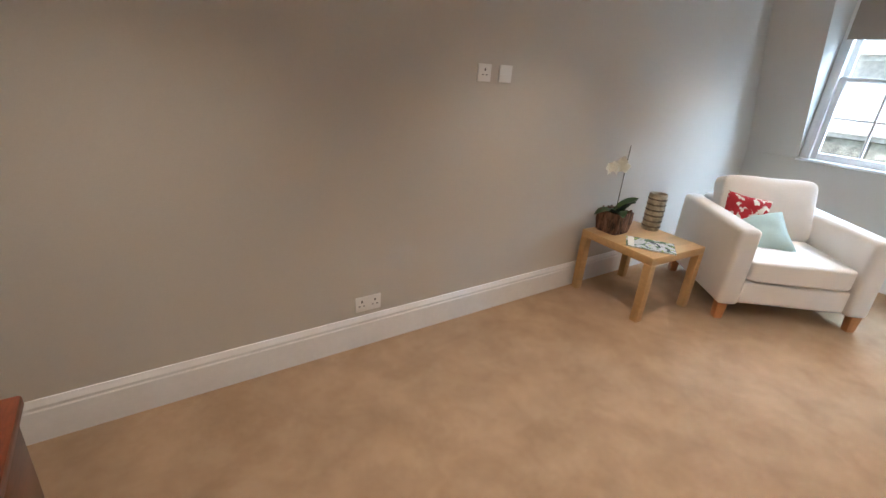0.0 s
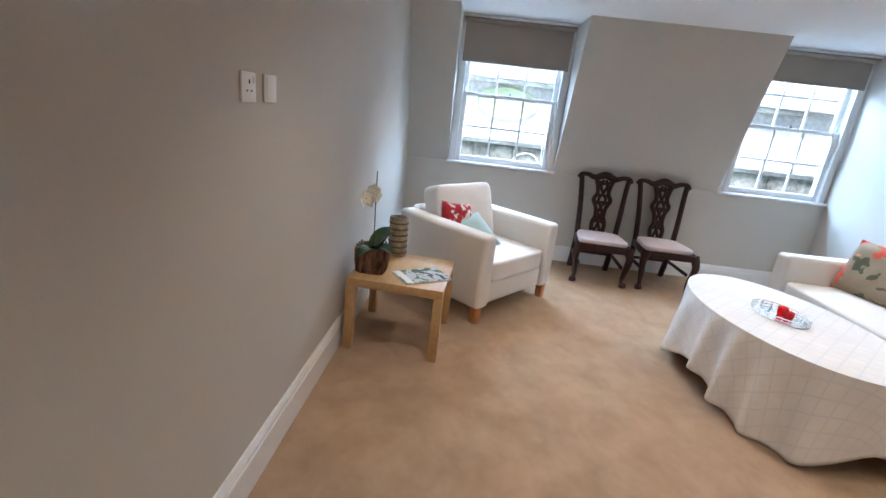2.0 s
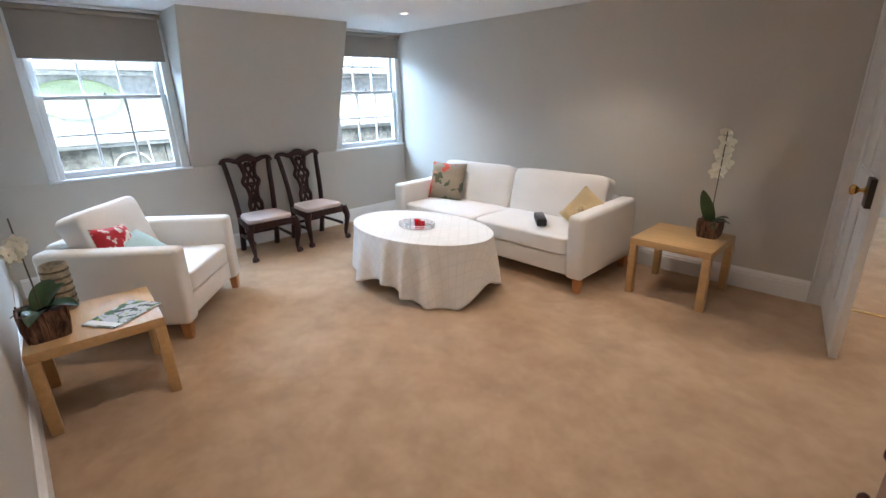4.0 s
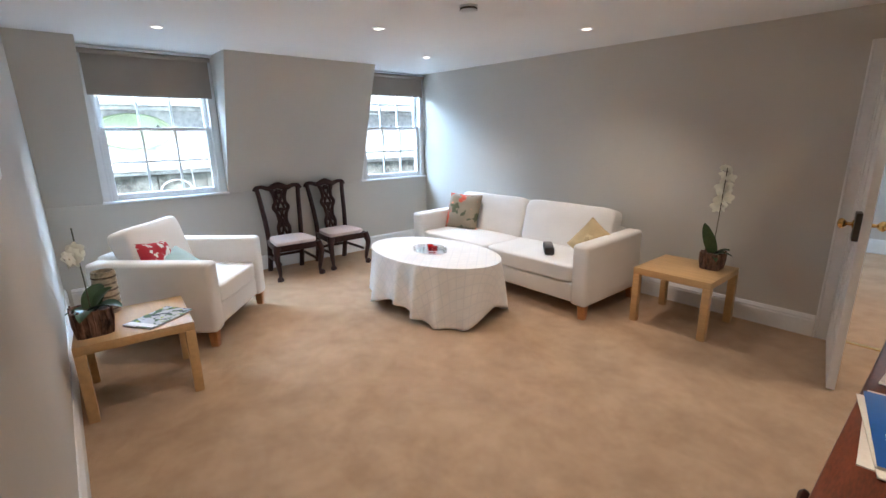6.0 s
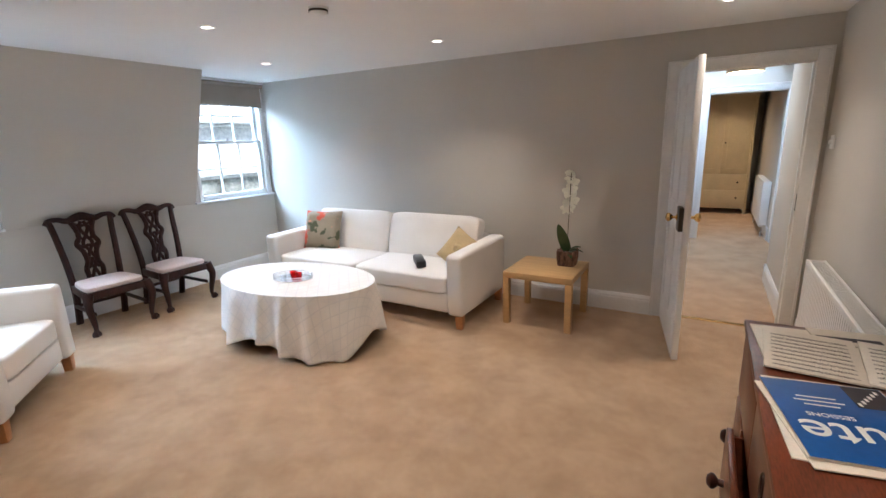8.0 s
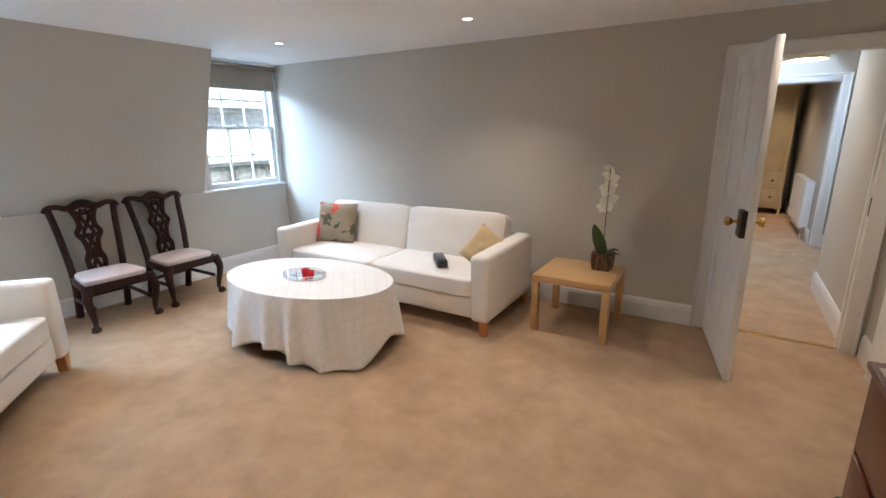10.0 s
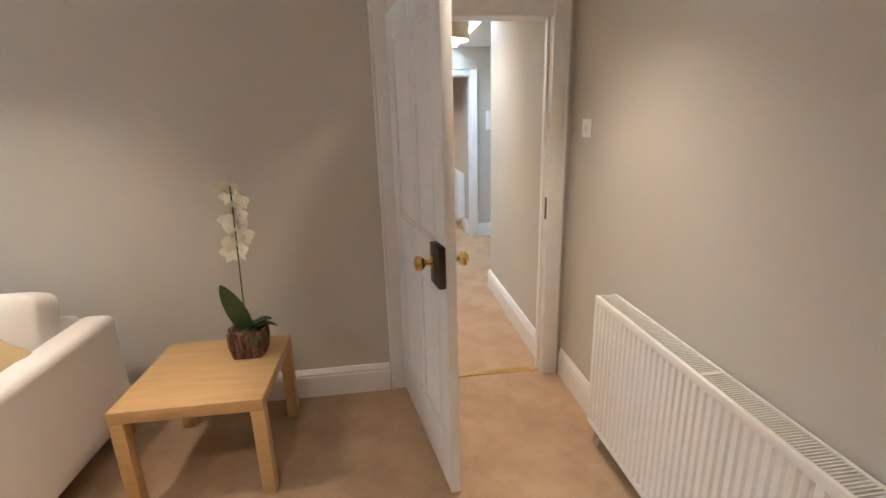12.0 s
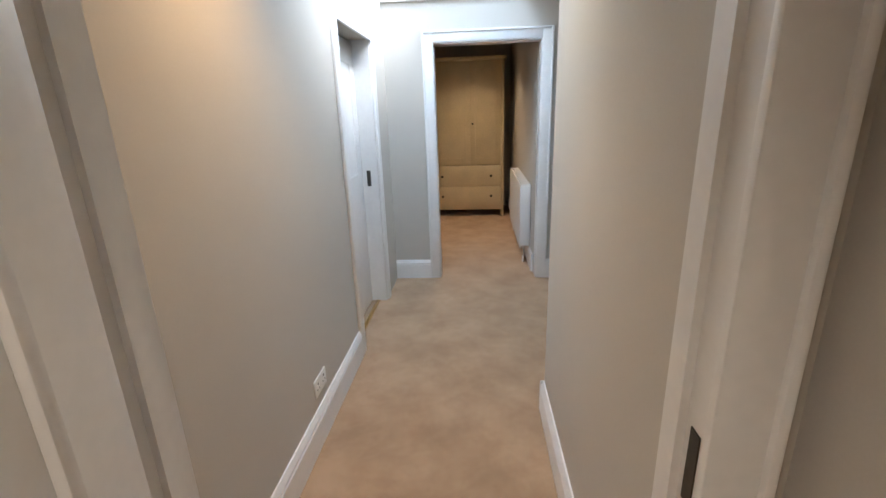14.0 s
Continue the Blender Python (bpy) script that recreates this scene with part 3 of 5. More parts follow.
# ---- lights on the ceiling ----
def downlight(x, y, z, watts, colour=WARM, size=112):
    e = thing("downlight", pose(x, y, z), "lit recessed ceiling downlight with a white rim", "downlight", "ceiling downlights")
    bm = bmesh.new()
    lathe(bm, [(0.034, 0.0), (0.036, -0.007), (0.046, -0.006), (0.050, 0.0), (0.050, 0.003), (0.034, 0.003)], 24)
    part("rim", bm, GLOSS, e)
    bm = bmesh.new()
    lathe(bm, [(0, -0.0025), (0.0335, -0.0025), (0.0335, 0.002), (0, 0.002)], 20)
    part("lens", bm, BULB, e)
    la = bpy.data.lights.new("downlight_beam", "SPOT")
    la.energy, la.color, la.spot_size, la.spot_blend, la.shadow_soft_size = watts, colour, radians(size), 1.0, 0.03
    ob = new("downlight_beam", la)
    ob.matrix_world = look((x, y, z - 0.012), (x, y, 0))
    return e


for x, y in SPOTS:
    downlight(x, y, ceil_z(x), 31)
downlight(0.93, -0.80, HZ, 24, (1.0, 0.62, 0.30))
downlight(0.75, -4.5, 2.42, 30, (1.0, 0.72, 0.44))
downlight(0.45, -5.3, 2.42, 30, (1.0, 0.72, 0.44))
e = thing("smoke_detector", pose(2.67, 1.98, ceil_z(2.67)), "round brown and white smoke detector on the ceiling", "smoke detector")
bm = bmesh.new()
lathe(bm, [(0, -0.035), (0.035, -0.035), (0.05, -0.026), (0.052, -0.012), (0.058, -0.010), (0.058, 0), (0, 0)], 24)
part("body", bm, WHITEP, e)
bm = bmesh.new()
lathe(bm, [(0.0525, -0.024), (0.055, -0.024), (0.055, -0.013), (0.0525, -0.013)], 24)
part("vent_ring", bm, IRON, e, "dark vent ring")

e = thing("pendant_lamp", pose(0.47, -1.15, 2.045), "cream drum pendant lampshade with a lit bulb in the hall", "pendant lamp")
bm = bmesh.new()
lathe(bm, [(0.15, 0), (0.15, 0.19), (0.147, 0.19), (0.147, 0)], 32)
part("shade", bm, SHADE, e)
bm = bmesh.new()
lathe(bm, [(0, 0.02), (0.14, 0.02), (0.14, 0.024), (0, 0.024)], 28)
part("diffuser", bm, glow("lit_diffuser", (1.0, 0.80, 0.52), 6.0), e, "glowing white diffuser")
bm = bmesh.new()
tube(bm, [(0, 0, 0.03), (0, 0, HZ - 2.045)], 0.004, 8)
part("flex", bm, WHITEP, e)

# ---- sofa and armchair ----
def leg_bm(x, y, h, a=0.032, b=0.026):
    bm = bmesh.new()
    box(bm, x - a, y - a, 0, x + a, y + a, h, bevel=0.004)
    for v in bm.verts:
        if v.co.z < h / 2:
            v.co.x, v.co.y = x + (v.co.x - x) * b / a, y + (v.co.y - y) * b / a
    return bm


def soft_seat(name, m, W, D, H, arm_h, arm_w, seats, label, category):
    """Faces -y; origin on the floor under its middle."""
    e = thing(name, m, label, category)
    f, r = -D / 2, D / 2
    part("base", boxes((-W / 2 + arm_w, f + 0.03, 0.125, W / 2 - arm_w, r, 0.29), bevel=0.02, seg=3), FABRIC, e)
    for s in (-1, 1):
        x0, x1 = (-W / 2, -W / 2 + arm_w) if s < 0 else (W / 2 - arm_w, W / 2)
        bm = boxes((x0, f, 0.115, x1, r - 0.02, arm_h), bevel=0.035, seg=4)
        for v in bm.verts:
            if v.co.z > 0.4:
                v.co.z += 0.012 * (v.co.y - f) / D
        part("armrest", bm, FABRIC, e)
    bm = boxes((-W / 2 + arm_w + 0.002, r - 0.20, 0.2, W / 2 - arm_w - 0.002, r, H - 0.16), bevel=0.04, seg=4)
    part("backrest", bm, FABRIC, e)
    iw = (W - 2 * arm_w) / seats
    for k in range(seats):
        cx = -W / 2 + arm_w + iw * (k + 0.5)
        bm = bmesh.new()
        puff(bm, iw - 0.004, D - 0.23, 0.155, edge=0.10, seed=k * 3.1, n=18, square=11)
        bmesh.ops.translate(bm, verts=bm.verts, vec=(cx, f + 0.01 + (D - 0.23) / 2, 0.365))
        part("seat_cushion", bm, FABRIC, e)
        bm = bmesh.new()
        puff(bm, iw - 0.012, 0.46, 0.17, edge=0.22, soft=1.4, seed=k * 5.7 + 1, n=18, square=10)
        bmesh.ops.transform(bm, verts=bm.verts, matrix=Matrix.Translation((cx, r - 0.235, H - 0.205)) @ Matrix.Rotation(radians(74), 4, "X"))
        part("back_cushion", bm, FABRIC, e)
    for x in (-W / 2 + 0.05, W / 2 - 0.05):
        for y in (f + 0.05, r - 0.07):
            part("leg", leg_bm(x, y, 0.12), LEGWOOD, e, "tapered beech leg")
    return e


soft_seat("sofa", pose(3.46, 0.585, 0, 0, 0, 180), 2.32, 0.91, 0.81, 0.635, 0.15, 2, "white two-seat sofa with loose covers on beech legs", "sofa")
soft_seat("armchair", pose(4.485, 3.455, 0, 0, 0, -39.6), 0.97, 0.90, 0.84, 0.65, 0.14, 1, "white armchair with a loose cover on beech legs", "armchair")


def scatter(name, m, w, h, t, material, label, seed=0):
    bm = bmesh.new()
    pillow(bm, w, h, t, seed=seed)
    ob = obj(name, bm, material, True)
    ob.matrix_world = m
    return tagged(ob, label, "cushion")


scatter("floral_cushion", pose(4.26, 0.56, 0.63, -18, 0, 190), 0.46, 0.42, 0.14, FLORAL, "beige linen cushion with red flowers propped on the sofa", 2)
gold = scatter("gold_cushion", pose(2.555, 0.58, 0.56, -30, 30, 172), 0.33, 0.33, 0.14, GOLDC, "gold satin cushion leaning on the sofa arm", 4)
bm = bmesh.new()
lathe(bm, [(0.062, 0), (0.038, 0.010), (0.020, 0.022), (0.026, 0.040), (0.018, 0.056), (0, 0.060)], 14)
for v in bm.verts:
    q = 1 + 0.16 * math.sin(5 * math.atan2(v.co.y, v.co.x))
    v.co.x, v.co.y = v.co.x * q, v.co.y * q
bmesh.ops.transform(bm, verts=bm.verts, matrix=Matrix.Translation((0, -0.062, 0.0)) @ Matrix.Rotation(radians(90), 4, "X"))
part("knot", bm, GOLDC, gold, "gathered satin knot")
A40 = pose(4.485, 3.455, 0, 0, 0, -39.6)
scatter("red_cushion", A40 @ pose(-0.17, 0.10, 0.60, -20, 8, -6), 0.32, 0.30, 0.12, REDC, "red and white patterned cushion on the armchair", 6)
scatter("aqua_cushion", A40 @ pose(-0.10, -0.03, 0.52, -52, -12, -8), 0.35, 0.34, 0.11, AQUA, "pale aqua cushion with stitched sprigs lying on the armchair", 8)

# ---- side tables ----
def side_table(m, label):
    e = thing("side_table", m, label, "side table", "matching side tables")
    h, s = 0.455, 0.286
    part("tabletop", boxes((-s, -s, h - 0.052, s, s, h), bevel=0.0025), OAK, e)
    for x in (-1, 1):
        for y in (-1, 1):
            x0, y0 = (s - 0.052) * x, (s - 0.052) * y
            part("leg", boxes((min(x0, s * x) + 0.0005 * x, min(y0, s * y) + 0.0005 * y, 0, max(x0, s * x) - 0.0005 * x, max(y0, s * y) - 0.0005 * y, h - 0.0522), bevel=0.002), OAK, e)
    return e


side_table(pose(3.59, 3.91, 0, 0, 0, -3.7), "square oak-effect side table beside the armchair")
side_table(pose(1.80, 0.425, 0), "square oak-effect side table beside the sofa")


# ---- orchids ----
def blade(bm, length, width, rise, droop, turn, base, lean=0.0):
    n = 10
    rows = []
    for i in range(n + 1):
        t = i / n
        w = width * (math.sin(math.pi * min(1, 0.12 + 0.88 * t) ** 0.8) ** 0.7) / 2 + 0.001
        r, z = length * t * math.cos(rise) , length * (t * math.sin(rise) - droop * t * t)
        rows.append([Vector((r, k * w, z + abs(k) * w * 0.35)) for k in (-1, -0.5, 0, 0.5, 1)])
    m = Matrix.Translation(base) @ Matrix.Rotation(lean, 4, "Y") @ Matrix.Rotation(turn, 4, "Z")
    for off in (0, -0.003):
        vs = [[bm.verts.new(m @ (p + Vector((0, 0, off)))) for p in r] for r in rows]
        for a, b in zip(vs, vs[1:]):
            for k in range(4):
                bm.faces.new((a[k], a[k + 1], b[k + 1], b[k]))


def flower_bm(m, size):
    bm = bmesh.new()
    for ang, l, w in ((90, 1, 0.62), (18, 1.05, 0.95), (162, 1.05, 0.95), (-54, 0.95, 0.6), (-126, 0.95, 0.6)):
        a = radians(ang)
        rows = []
        for i in range(6):
            t = i / 5
            ww = w * size * 0.55 * math.sin(math.pi * (0.08 + 0.9 * t)) ** 0.7
            rows.append([bm.verts.new((math.cos(a) * l * size * t - math.sin(a) * k * ww, math.sin(a) * l * size * t + math.cos(a) * k * ww, size * (0.25 * t - 0.3 * t * t) + abs(k) * ww * 0.2)) for k in (-1, 0, 1)])
        for p, q in zip(rows, rows[1:]):
            for k in (0, 1):
                bm.faces.new((p[k], p[k + 1], q[k + 1], q[k]))
    lathe(bm, [(0, 0), (0.16 * size, 0.04 * size), (0.12 * size, 0.22 * size), (0, 0.3 * size)], 8)
    bmesh.ops.transform(bm, verts=bm.verts, matrix=m)
    return bm


def squared(a):
    """How far out a rounded square lies at the angle a."""
    return 0.96 / (math.cos(a) ** 6 + math.sin(a) ** 6) ** (1 / 6)


def square_off(bm):
    for v in bm.verts:
        q = squared(math.atan2(v.co.y, v.co.x))
        v.co.x, v.co.y = v.co.x * q, v.co.y * q
    return bm


def orchid(m, pot_r, pot_h, stem, blooms, leaves, bloom_size, label):
    e = thing("potted_orchid", m, label, "orchid", "potted orchids")
    bm = bmesh.new()
    lathe(bm, [(0, 0), (pot_r * 0.88, 0), (pot_r, pot_h * 0.5), (pot_r * 1.02, pot_h), (pot_r * 0.93, pot_h), (pot_r * 0.9, pot_h * 0.8), (0, pot_h * 0.8)], 28)
    square_off(bm)
    pot = part("pot", bm, POT, e, "brown woven twig pot")
    for k in range(22):
        a = 2 * math.pi * k / 22
        bm = bmesh.new()
        z1 = pot_h * (1.03 + 0.05 * math.sin(k * 2.3))
        tube(bm, [(pot_r * 0.90 * math.cos(a), pot_r * 0.90 * math.sin(a), 0.003), (pot_r * 1.02 * math.cos(a + 0.06), pot_r * 1.02 * math.sin(a + 0.06), pot_h * 0.5), (pot_r * 1.03 * math.cos(a), pot_r * 1.03 * math.sin(a), z1)], 0.005, 6)
        square_off(bm)
        part("twig", bm, POT, pot)
    bm = bmesh.new()
    lathe(bm, [(pot_r * 0.88, pot_h * 0.801), (pot_r * 0.5, pot_h * 0.92), (0, pot_h * 0.95)], 16)
    square_off(bm)
    part("bark", bm, BARK, e)
    for l in leaves:
        bm = bmesh.new()
        blade(bm, *l[:5], (0, 0, pot_h * 0.85), *l[5:])
        part("leaf", bm, LEAF, e)
    bm = bmesh.new()
    line = smooth_line([(0, 0, pot_h * 0.8)] + stem)
    tube(bm, line, 0.0035, 7)
    part("stem", bm, STEM, e)
    for k, (x, y, z, ax, az) in enumerate(blooms):
        part("flower", flower_bm(Matrix.Translation((x, y, z)) @ Matrix.Rotation(radians(az), 4, "Z") @ Matrix.Rotation(radians(ax), 4, "X"), bloom_size * (1 - 0.02 * k)), PETAL, e)
    return e


rnd = random.Random(5)
blooms_b = []
for k in range(17):
    z = 0.47 + 0.019 * k
    blooms_b.append((0.01 + 0.030 * math.cos(k * 2.4), -0.06 + 0.030 * math.sin(k * 2.4) - 0.003 * k, z, 75 + rnd.uniform(-15, 15), k * 137 % 360))
orchid(pose(1.66, 0.305, 0.455), 0.078, 0.13, [(0.005, -0.01, 0.25), (0.01, -0.05, 0.45), (0.012, -0.08, 0.66), (0.015, -0.10, 0.775)], blooms_b,
       [(0.26, 0.095, 1.45, 0.0, radians(85), 0.30), (0.15, 0.06, 0.5, 0.5, radians(200)), (0.13, 0.055, 0.4, 0.6, radians(120)), (0.12, 0.05, 0.6, 0.5, radians(275)), (0.16, 0.06, 0.8, 0.4, radians(185))], 0.052,
       "tall white orchid in full bloom in a woven pot")
blooms_a = [(-0.015, 0.008, 0.455, 80, 300), (-0.045, 0.025, 0.465, 85, 280), (-0.075, 0.042, 0.45, 70, 320), (-0.03, 0.01, 0.49, 80, 250), (-0.10, 0.058, 0.435, 75, 10), (-0.055, 0.02, 0.435, 80, 230)]
orchid(pose(3.495, 4.10, 0.455), 0.095, 0.15, [(0.0, 0.0, 0.28), (0.006, 0.004, 0.42), (0.012, 0.006, 0.60)], blooms_a,
       [(0.23, 0.11, 0.85, 0.25, radians(-25)), (0.22, 0.10, 0.6, 0.45, radians(230)), (0.19, 0.09, 0.5, 0.5, radians(160)), (0.21, 0.10, 0.95, 0.3, radians(-75)), (0.15, 0.06, 0.4, 0.5, radians(60))], 0.046,
       "sparse cream orchid with dark leaves in a woven pot")

# ---- stoneware vase and magazine ----
e = thing("vase", pose(3.83, 4.005, 0.455), "tall beige stoneware cylinder vase with carved bands", "vase")
bm = bmesh.new()
lathe(bm, [(0, 0), (0.058, 0), (0.063, 0.008), (0.064, 0.255), (0.060, 0.268), (0.053, 0.268), (0.052, 0.20), (0, 0.20)], 32)
part("body", bm, STONEWARE, e)
for k in range(6):
    bm = bmesh.new()
    z = 0.025 + 0.040 * k
    lathe(bm, [(0.0635, z), (0.0665, z + 0.003), (0.0665, z + 0.010), (0.0635, z + 0.013)], 32)
    part("band", bm, STONEDARK, e, "darker carved band")
e = thing("magazine", pose(3.485, 3.79, 0.455, 0, 0, 34), "glossy magazine with a green and grey cover on the side table", "magazine")
part("page_block", boxes((-0.105, -0.15, 0, 0.105, 0.15, 0.008), bevel=0.001), PAPER, e)
part("cover", boxes((-0.107, -0.152, 0.0082, 0.107, 0.152, 0.0095)), MAGCOVER, e, smooth=False)
part("masthead", boxes((-0.098, 0.10, 0.0097, 0.098, 0.14, 0.0101)), WHITEINK, e, "pale masthead band", smooth=False)

# ---- oval table, cloth and tray ----
TC = pose(3.465, 1.675, 0, 0, 0, 5)
TA, TB, TZ = 0.69, 0.42, 0.50
e = thing("oval_table", TC, "low oval coffee table hidden under a white cloth", "coffee table")
bm = bmesh.new()
lathe(bm, [(0, TZ - 0.03), (1, TZ - 0.03), (1, TZ - 0.006), (0, TZ - 0.006)], 40, sx=TA - 0.012, sy=TB - 0.012)
part("tabletop", bm, OAK, e)
for x in (-0.42, 0.42):
    for y in (-0.22, 0.22):
        part("leg", leg_bm(x, y, TZ - 0.0305, 0.03, 0.022), LEGWOOD, e)
bm = bmesh.new()
N = 240
rings = [[bm.verts.new((0, 0, TZ))]]
for f in (0.4, 0.8, 0.97):
    rings.append([bm.verts.new((TA * f * math.cos(2 * math.pi * k / N), TB * f * math.sin(2 * math.pi * k / N), TZ)) for k in range(N)])
for i in range(17):
    t = i / 16
    row = []
    for k in range(N):
        a = 2 * math.pi * k / N
        drop = 0.36 + 0.125 * abs(math.sin(2 * a)) ** 1.6 + 0.02 * math.sin(3 * a + 1)
        d = drop * t
        fold = (0.5 + 0.5 * math.sin(14 * a + 2.9 * math.sin(3 * a + 0.6))) ** 2.0
        fold = fold * (0.55 + 0.45 * math.sin(5 * a + 2) ** 2)
        out = 0.006 + 0.085 * fold * t ** 0.7 + 0.012 * t
        ca, sa = math.cos(a), math.sin(a)
        nx, ny = ca / TA, sa / TB
        q = math.hypot(nx, ny)
        z = max(TZ + 0.002 - d - 0.006 * min(1, t * 16), 0.004 + 0.012 * fold)
        row.append(bm.verts.new((TA * ca + out * nx / q, TB * sa + out * ny / q, z)))
    rings.append(row)
for p, q in zip(rings, rings[1:]):
    for k in range(N):
        bm.faces.new((p[0], q[k], q[(k + 1) % N]) if len(p) == 1 else (p[k], q[k], q[(k + 1) % N], p[(k + 1) % N]))
flat = {}
bm.verts.index_update()
layer = bm.loops.layers.uv.new("weave")
for i, ring in enumerate(rings):
    for k, v in enumerate(ring):
        a = 2 * math.pi * k / N
        d = 0.42 * max(0, i - 4) / 16
        nx, ny = math.cos(a) / TA, math.sin(a) / TB
        q = math.hypot(nx, ny)
        x, y = (v.co.x, v.co.y) if i < 4 else (TA * math.cos(a), TB * math.sin(a))
        flat[v.index] = (x + d * nx / q, y + d * ny / q)
for f in bm.faces:
    for lp in f.loops:
        lp[layer].uv = flat[lp.vert.index]
cloth = obj("tablecloth", bm, CLOTH, True)
cloth.matrix_world = TC
so = cloth.modifiers.new("thickness", "SOLIDIFY")
so.thickness, so.offset = 0.002, 1
tagged(cloth, "white damask tablecloth with a lattice weave draped to the floor", "tablecloth")
# woven lattice in the damask
nt = CLOTH.node_tree
pb = nt.nodes["Principled BSDF"]
tc = nt.nodes.new("ShaderNodeTexCoord")
base = pb.inputs["Base Color"].links[0].from_socket
for turn in (38, -38):
    mp = nt.nodes.new("ShaderNodeMapping")
    mp.inputs["Rotation"].default_value = (0, 0, radians(turn))
    wv = nt.nodes.new("ShaderNodeTexWave")
    wv.inputs["Scale"].default_value = 4.2
    rp = nt.nodes.new("ShaderNodeValToRGB")
    rp.color_ramp.elements[0].position, rp.color_ramp.elements[1].position = 0.95, 0.985
    mx = nt.nodes.new("ShaderNodeMix")
    mx.data_type = "RGBA"
    nt.links.new(tc.outputs["UV"], mp.inputs[0]), nt.links.new(mp.outputs[0], wv.inputs[0])
    nt.links.new(wv.outputs["Fac"], rp.inputs[0]), nt.links.new(rp.outputs[0], mx.inputs[0])
    nt.links.new(base, mx.inputs[6])
    mx.inputs[7].default_value = (0.745, 0.735, 0.725, 1)
    base = mx.outputs[2]
nt.links.new(base, pb.inputs["Base Color"])

TRAY = pose(3.47, 1.70, TZ + 0.004, 0, 0, 12)
e = thing("silver_tray", TRAY, "oval silver tray with a pierced gallery rim", "tray")
bm = bmesh.new()
lathe(bm, [(0, 0), (1, 0), (1, 0.004), (0, 0.004)], 36, sx=0.165, sy=0.115)
part("plate", bm, SILVER, e)
for z in (0.014, 0.03):
    bm = bmesh.new()
    tube(bm, [(0.166 * math.cos(2 * math.pi * k / 36), 0.116 * math.sin(2 * math.pi * k / 36), z) for k in range(36)], 0.003, 6, closed=True)
    part("rail", bm, SILVER, e)
for k in range(28):
    a = 2 * math.pi * k / 28
    bm = bmesh.new()
    tube(bm, [(0.166 * math.cos(a), 0.116 * math.sin(a), 0.002), (0.166 * math.cos(a), 0.116 * math.sin(a), 0.03)], 0.0022, 5)
    part("gallery_post", bm, SILVER, e)
for (x, y), mt, lab in (((0.0, -0.01), REDGLASS, "small red glass tealight holder on the tray"), ((0.07, 0.03), glass("clear_glass"), "small clear glass tealight holder on the tray"), ((-0.07, 0.02), REDGLASS, "small red glass tealight holder on the tray")):
    bm = bmesh.new()
    lathe(bm, [(0, 0), (0.022, 0), (0.027, 0.05), (0.024, 0.05), (0.020, 0.006), (0, 0.006)], 20)
    ob = obj("tealight_holder", bm, mt, True)
    ob.matrix_world = TRAY @ pose(x, y, 0.0045)
    tagged(ob, lab, "tealight holder", "glass tealight holders")

e = thing("handset", pose(2.855, 0.80, 0.458, 0, 0, 131), "black plastic handset box lying on the sofa seat", "handset")
part("body", boxes((-0.135, -0.042, 0, 0.135, 0.042, 0.06), bevel=0.01, seg=3), BLACK, e)
part("top_panel", boxes((-0.11, -0.034, 0.0602, 0.11, 0.034, 0.063), bevel=0.001), mat("grey_plastic", (0.05, 0.05, 0.055), 0.35), e, "dark grey top panel")


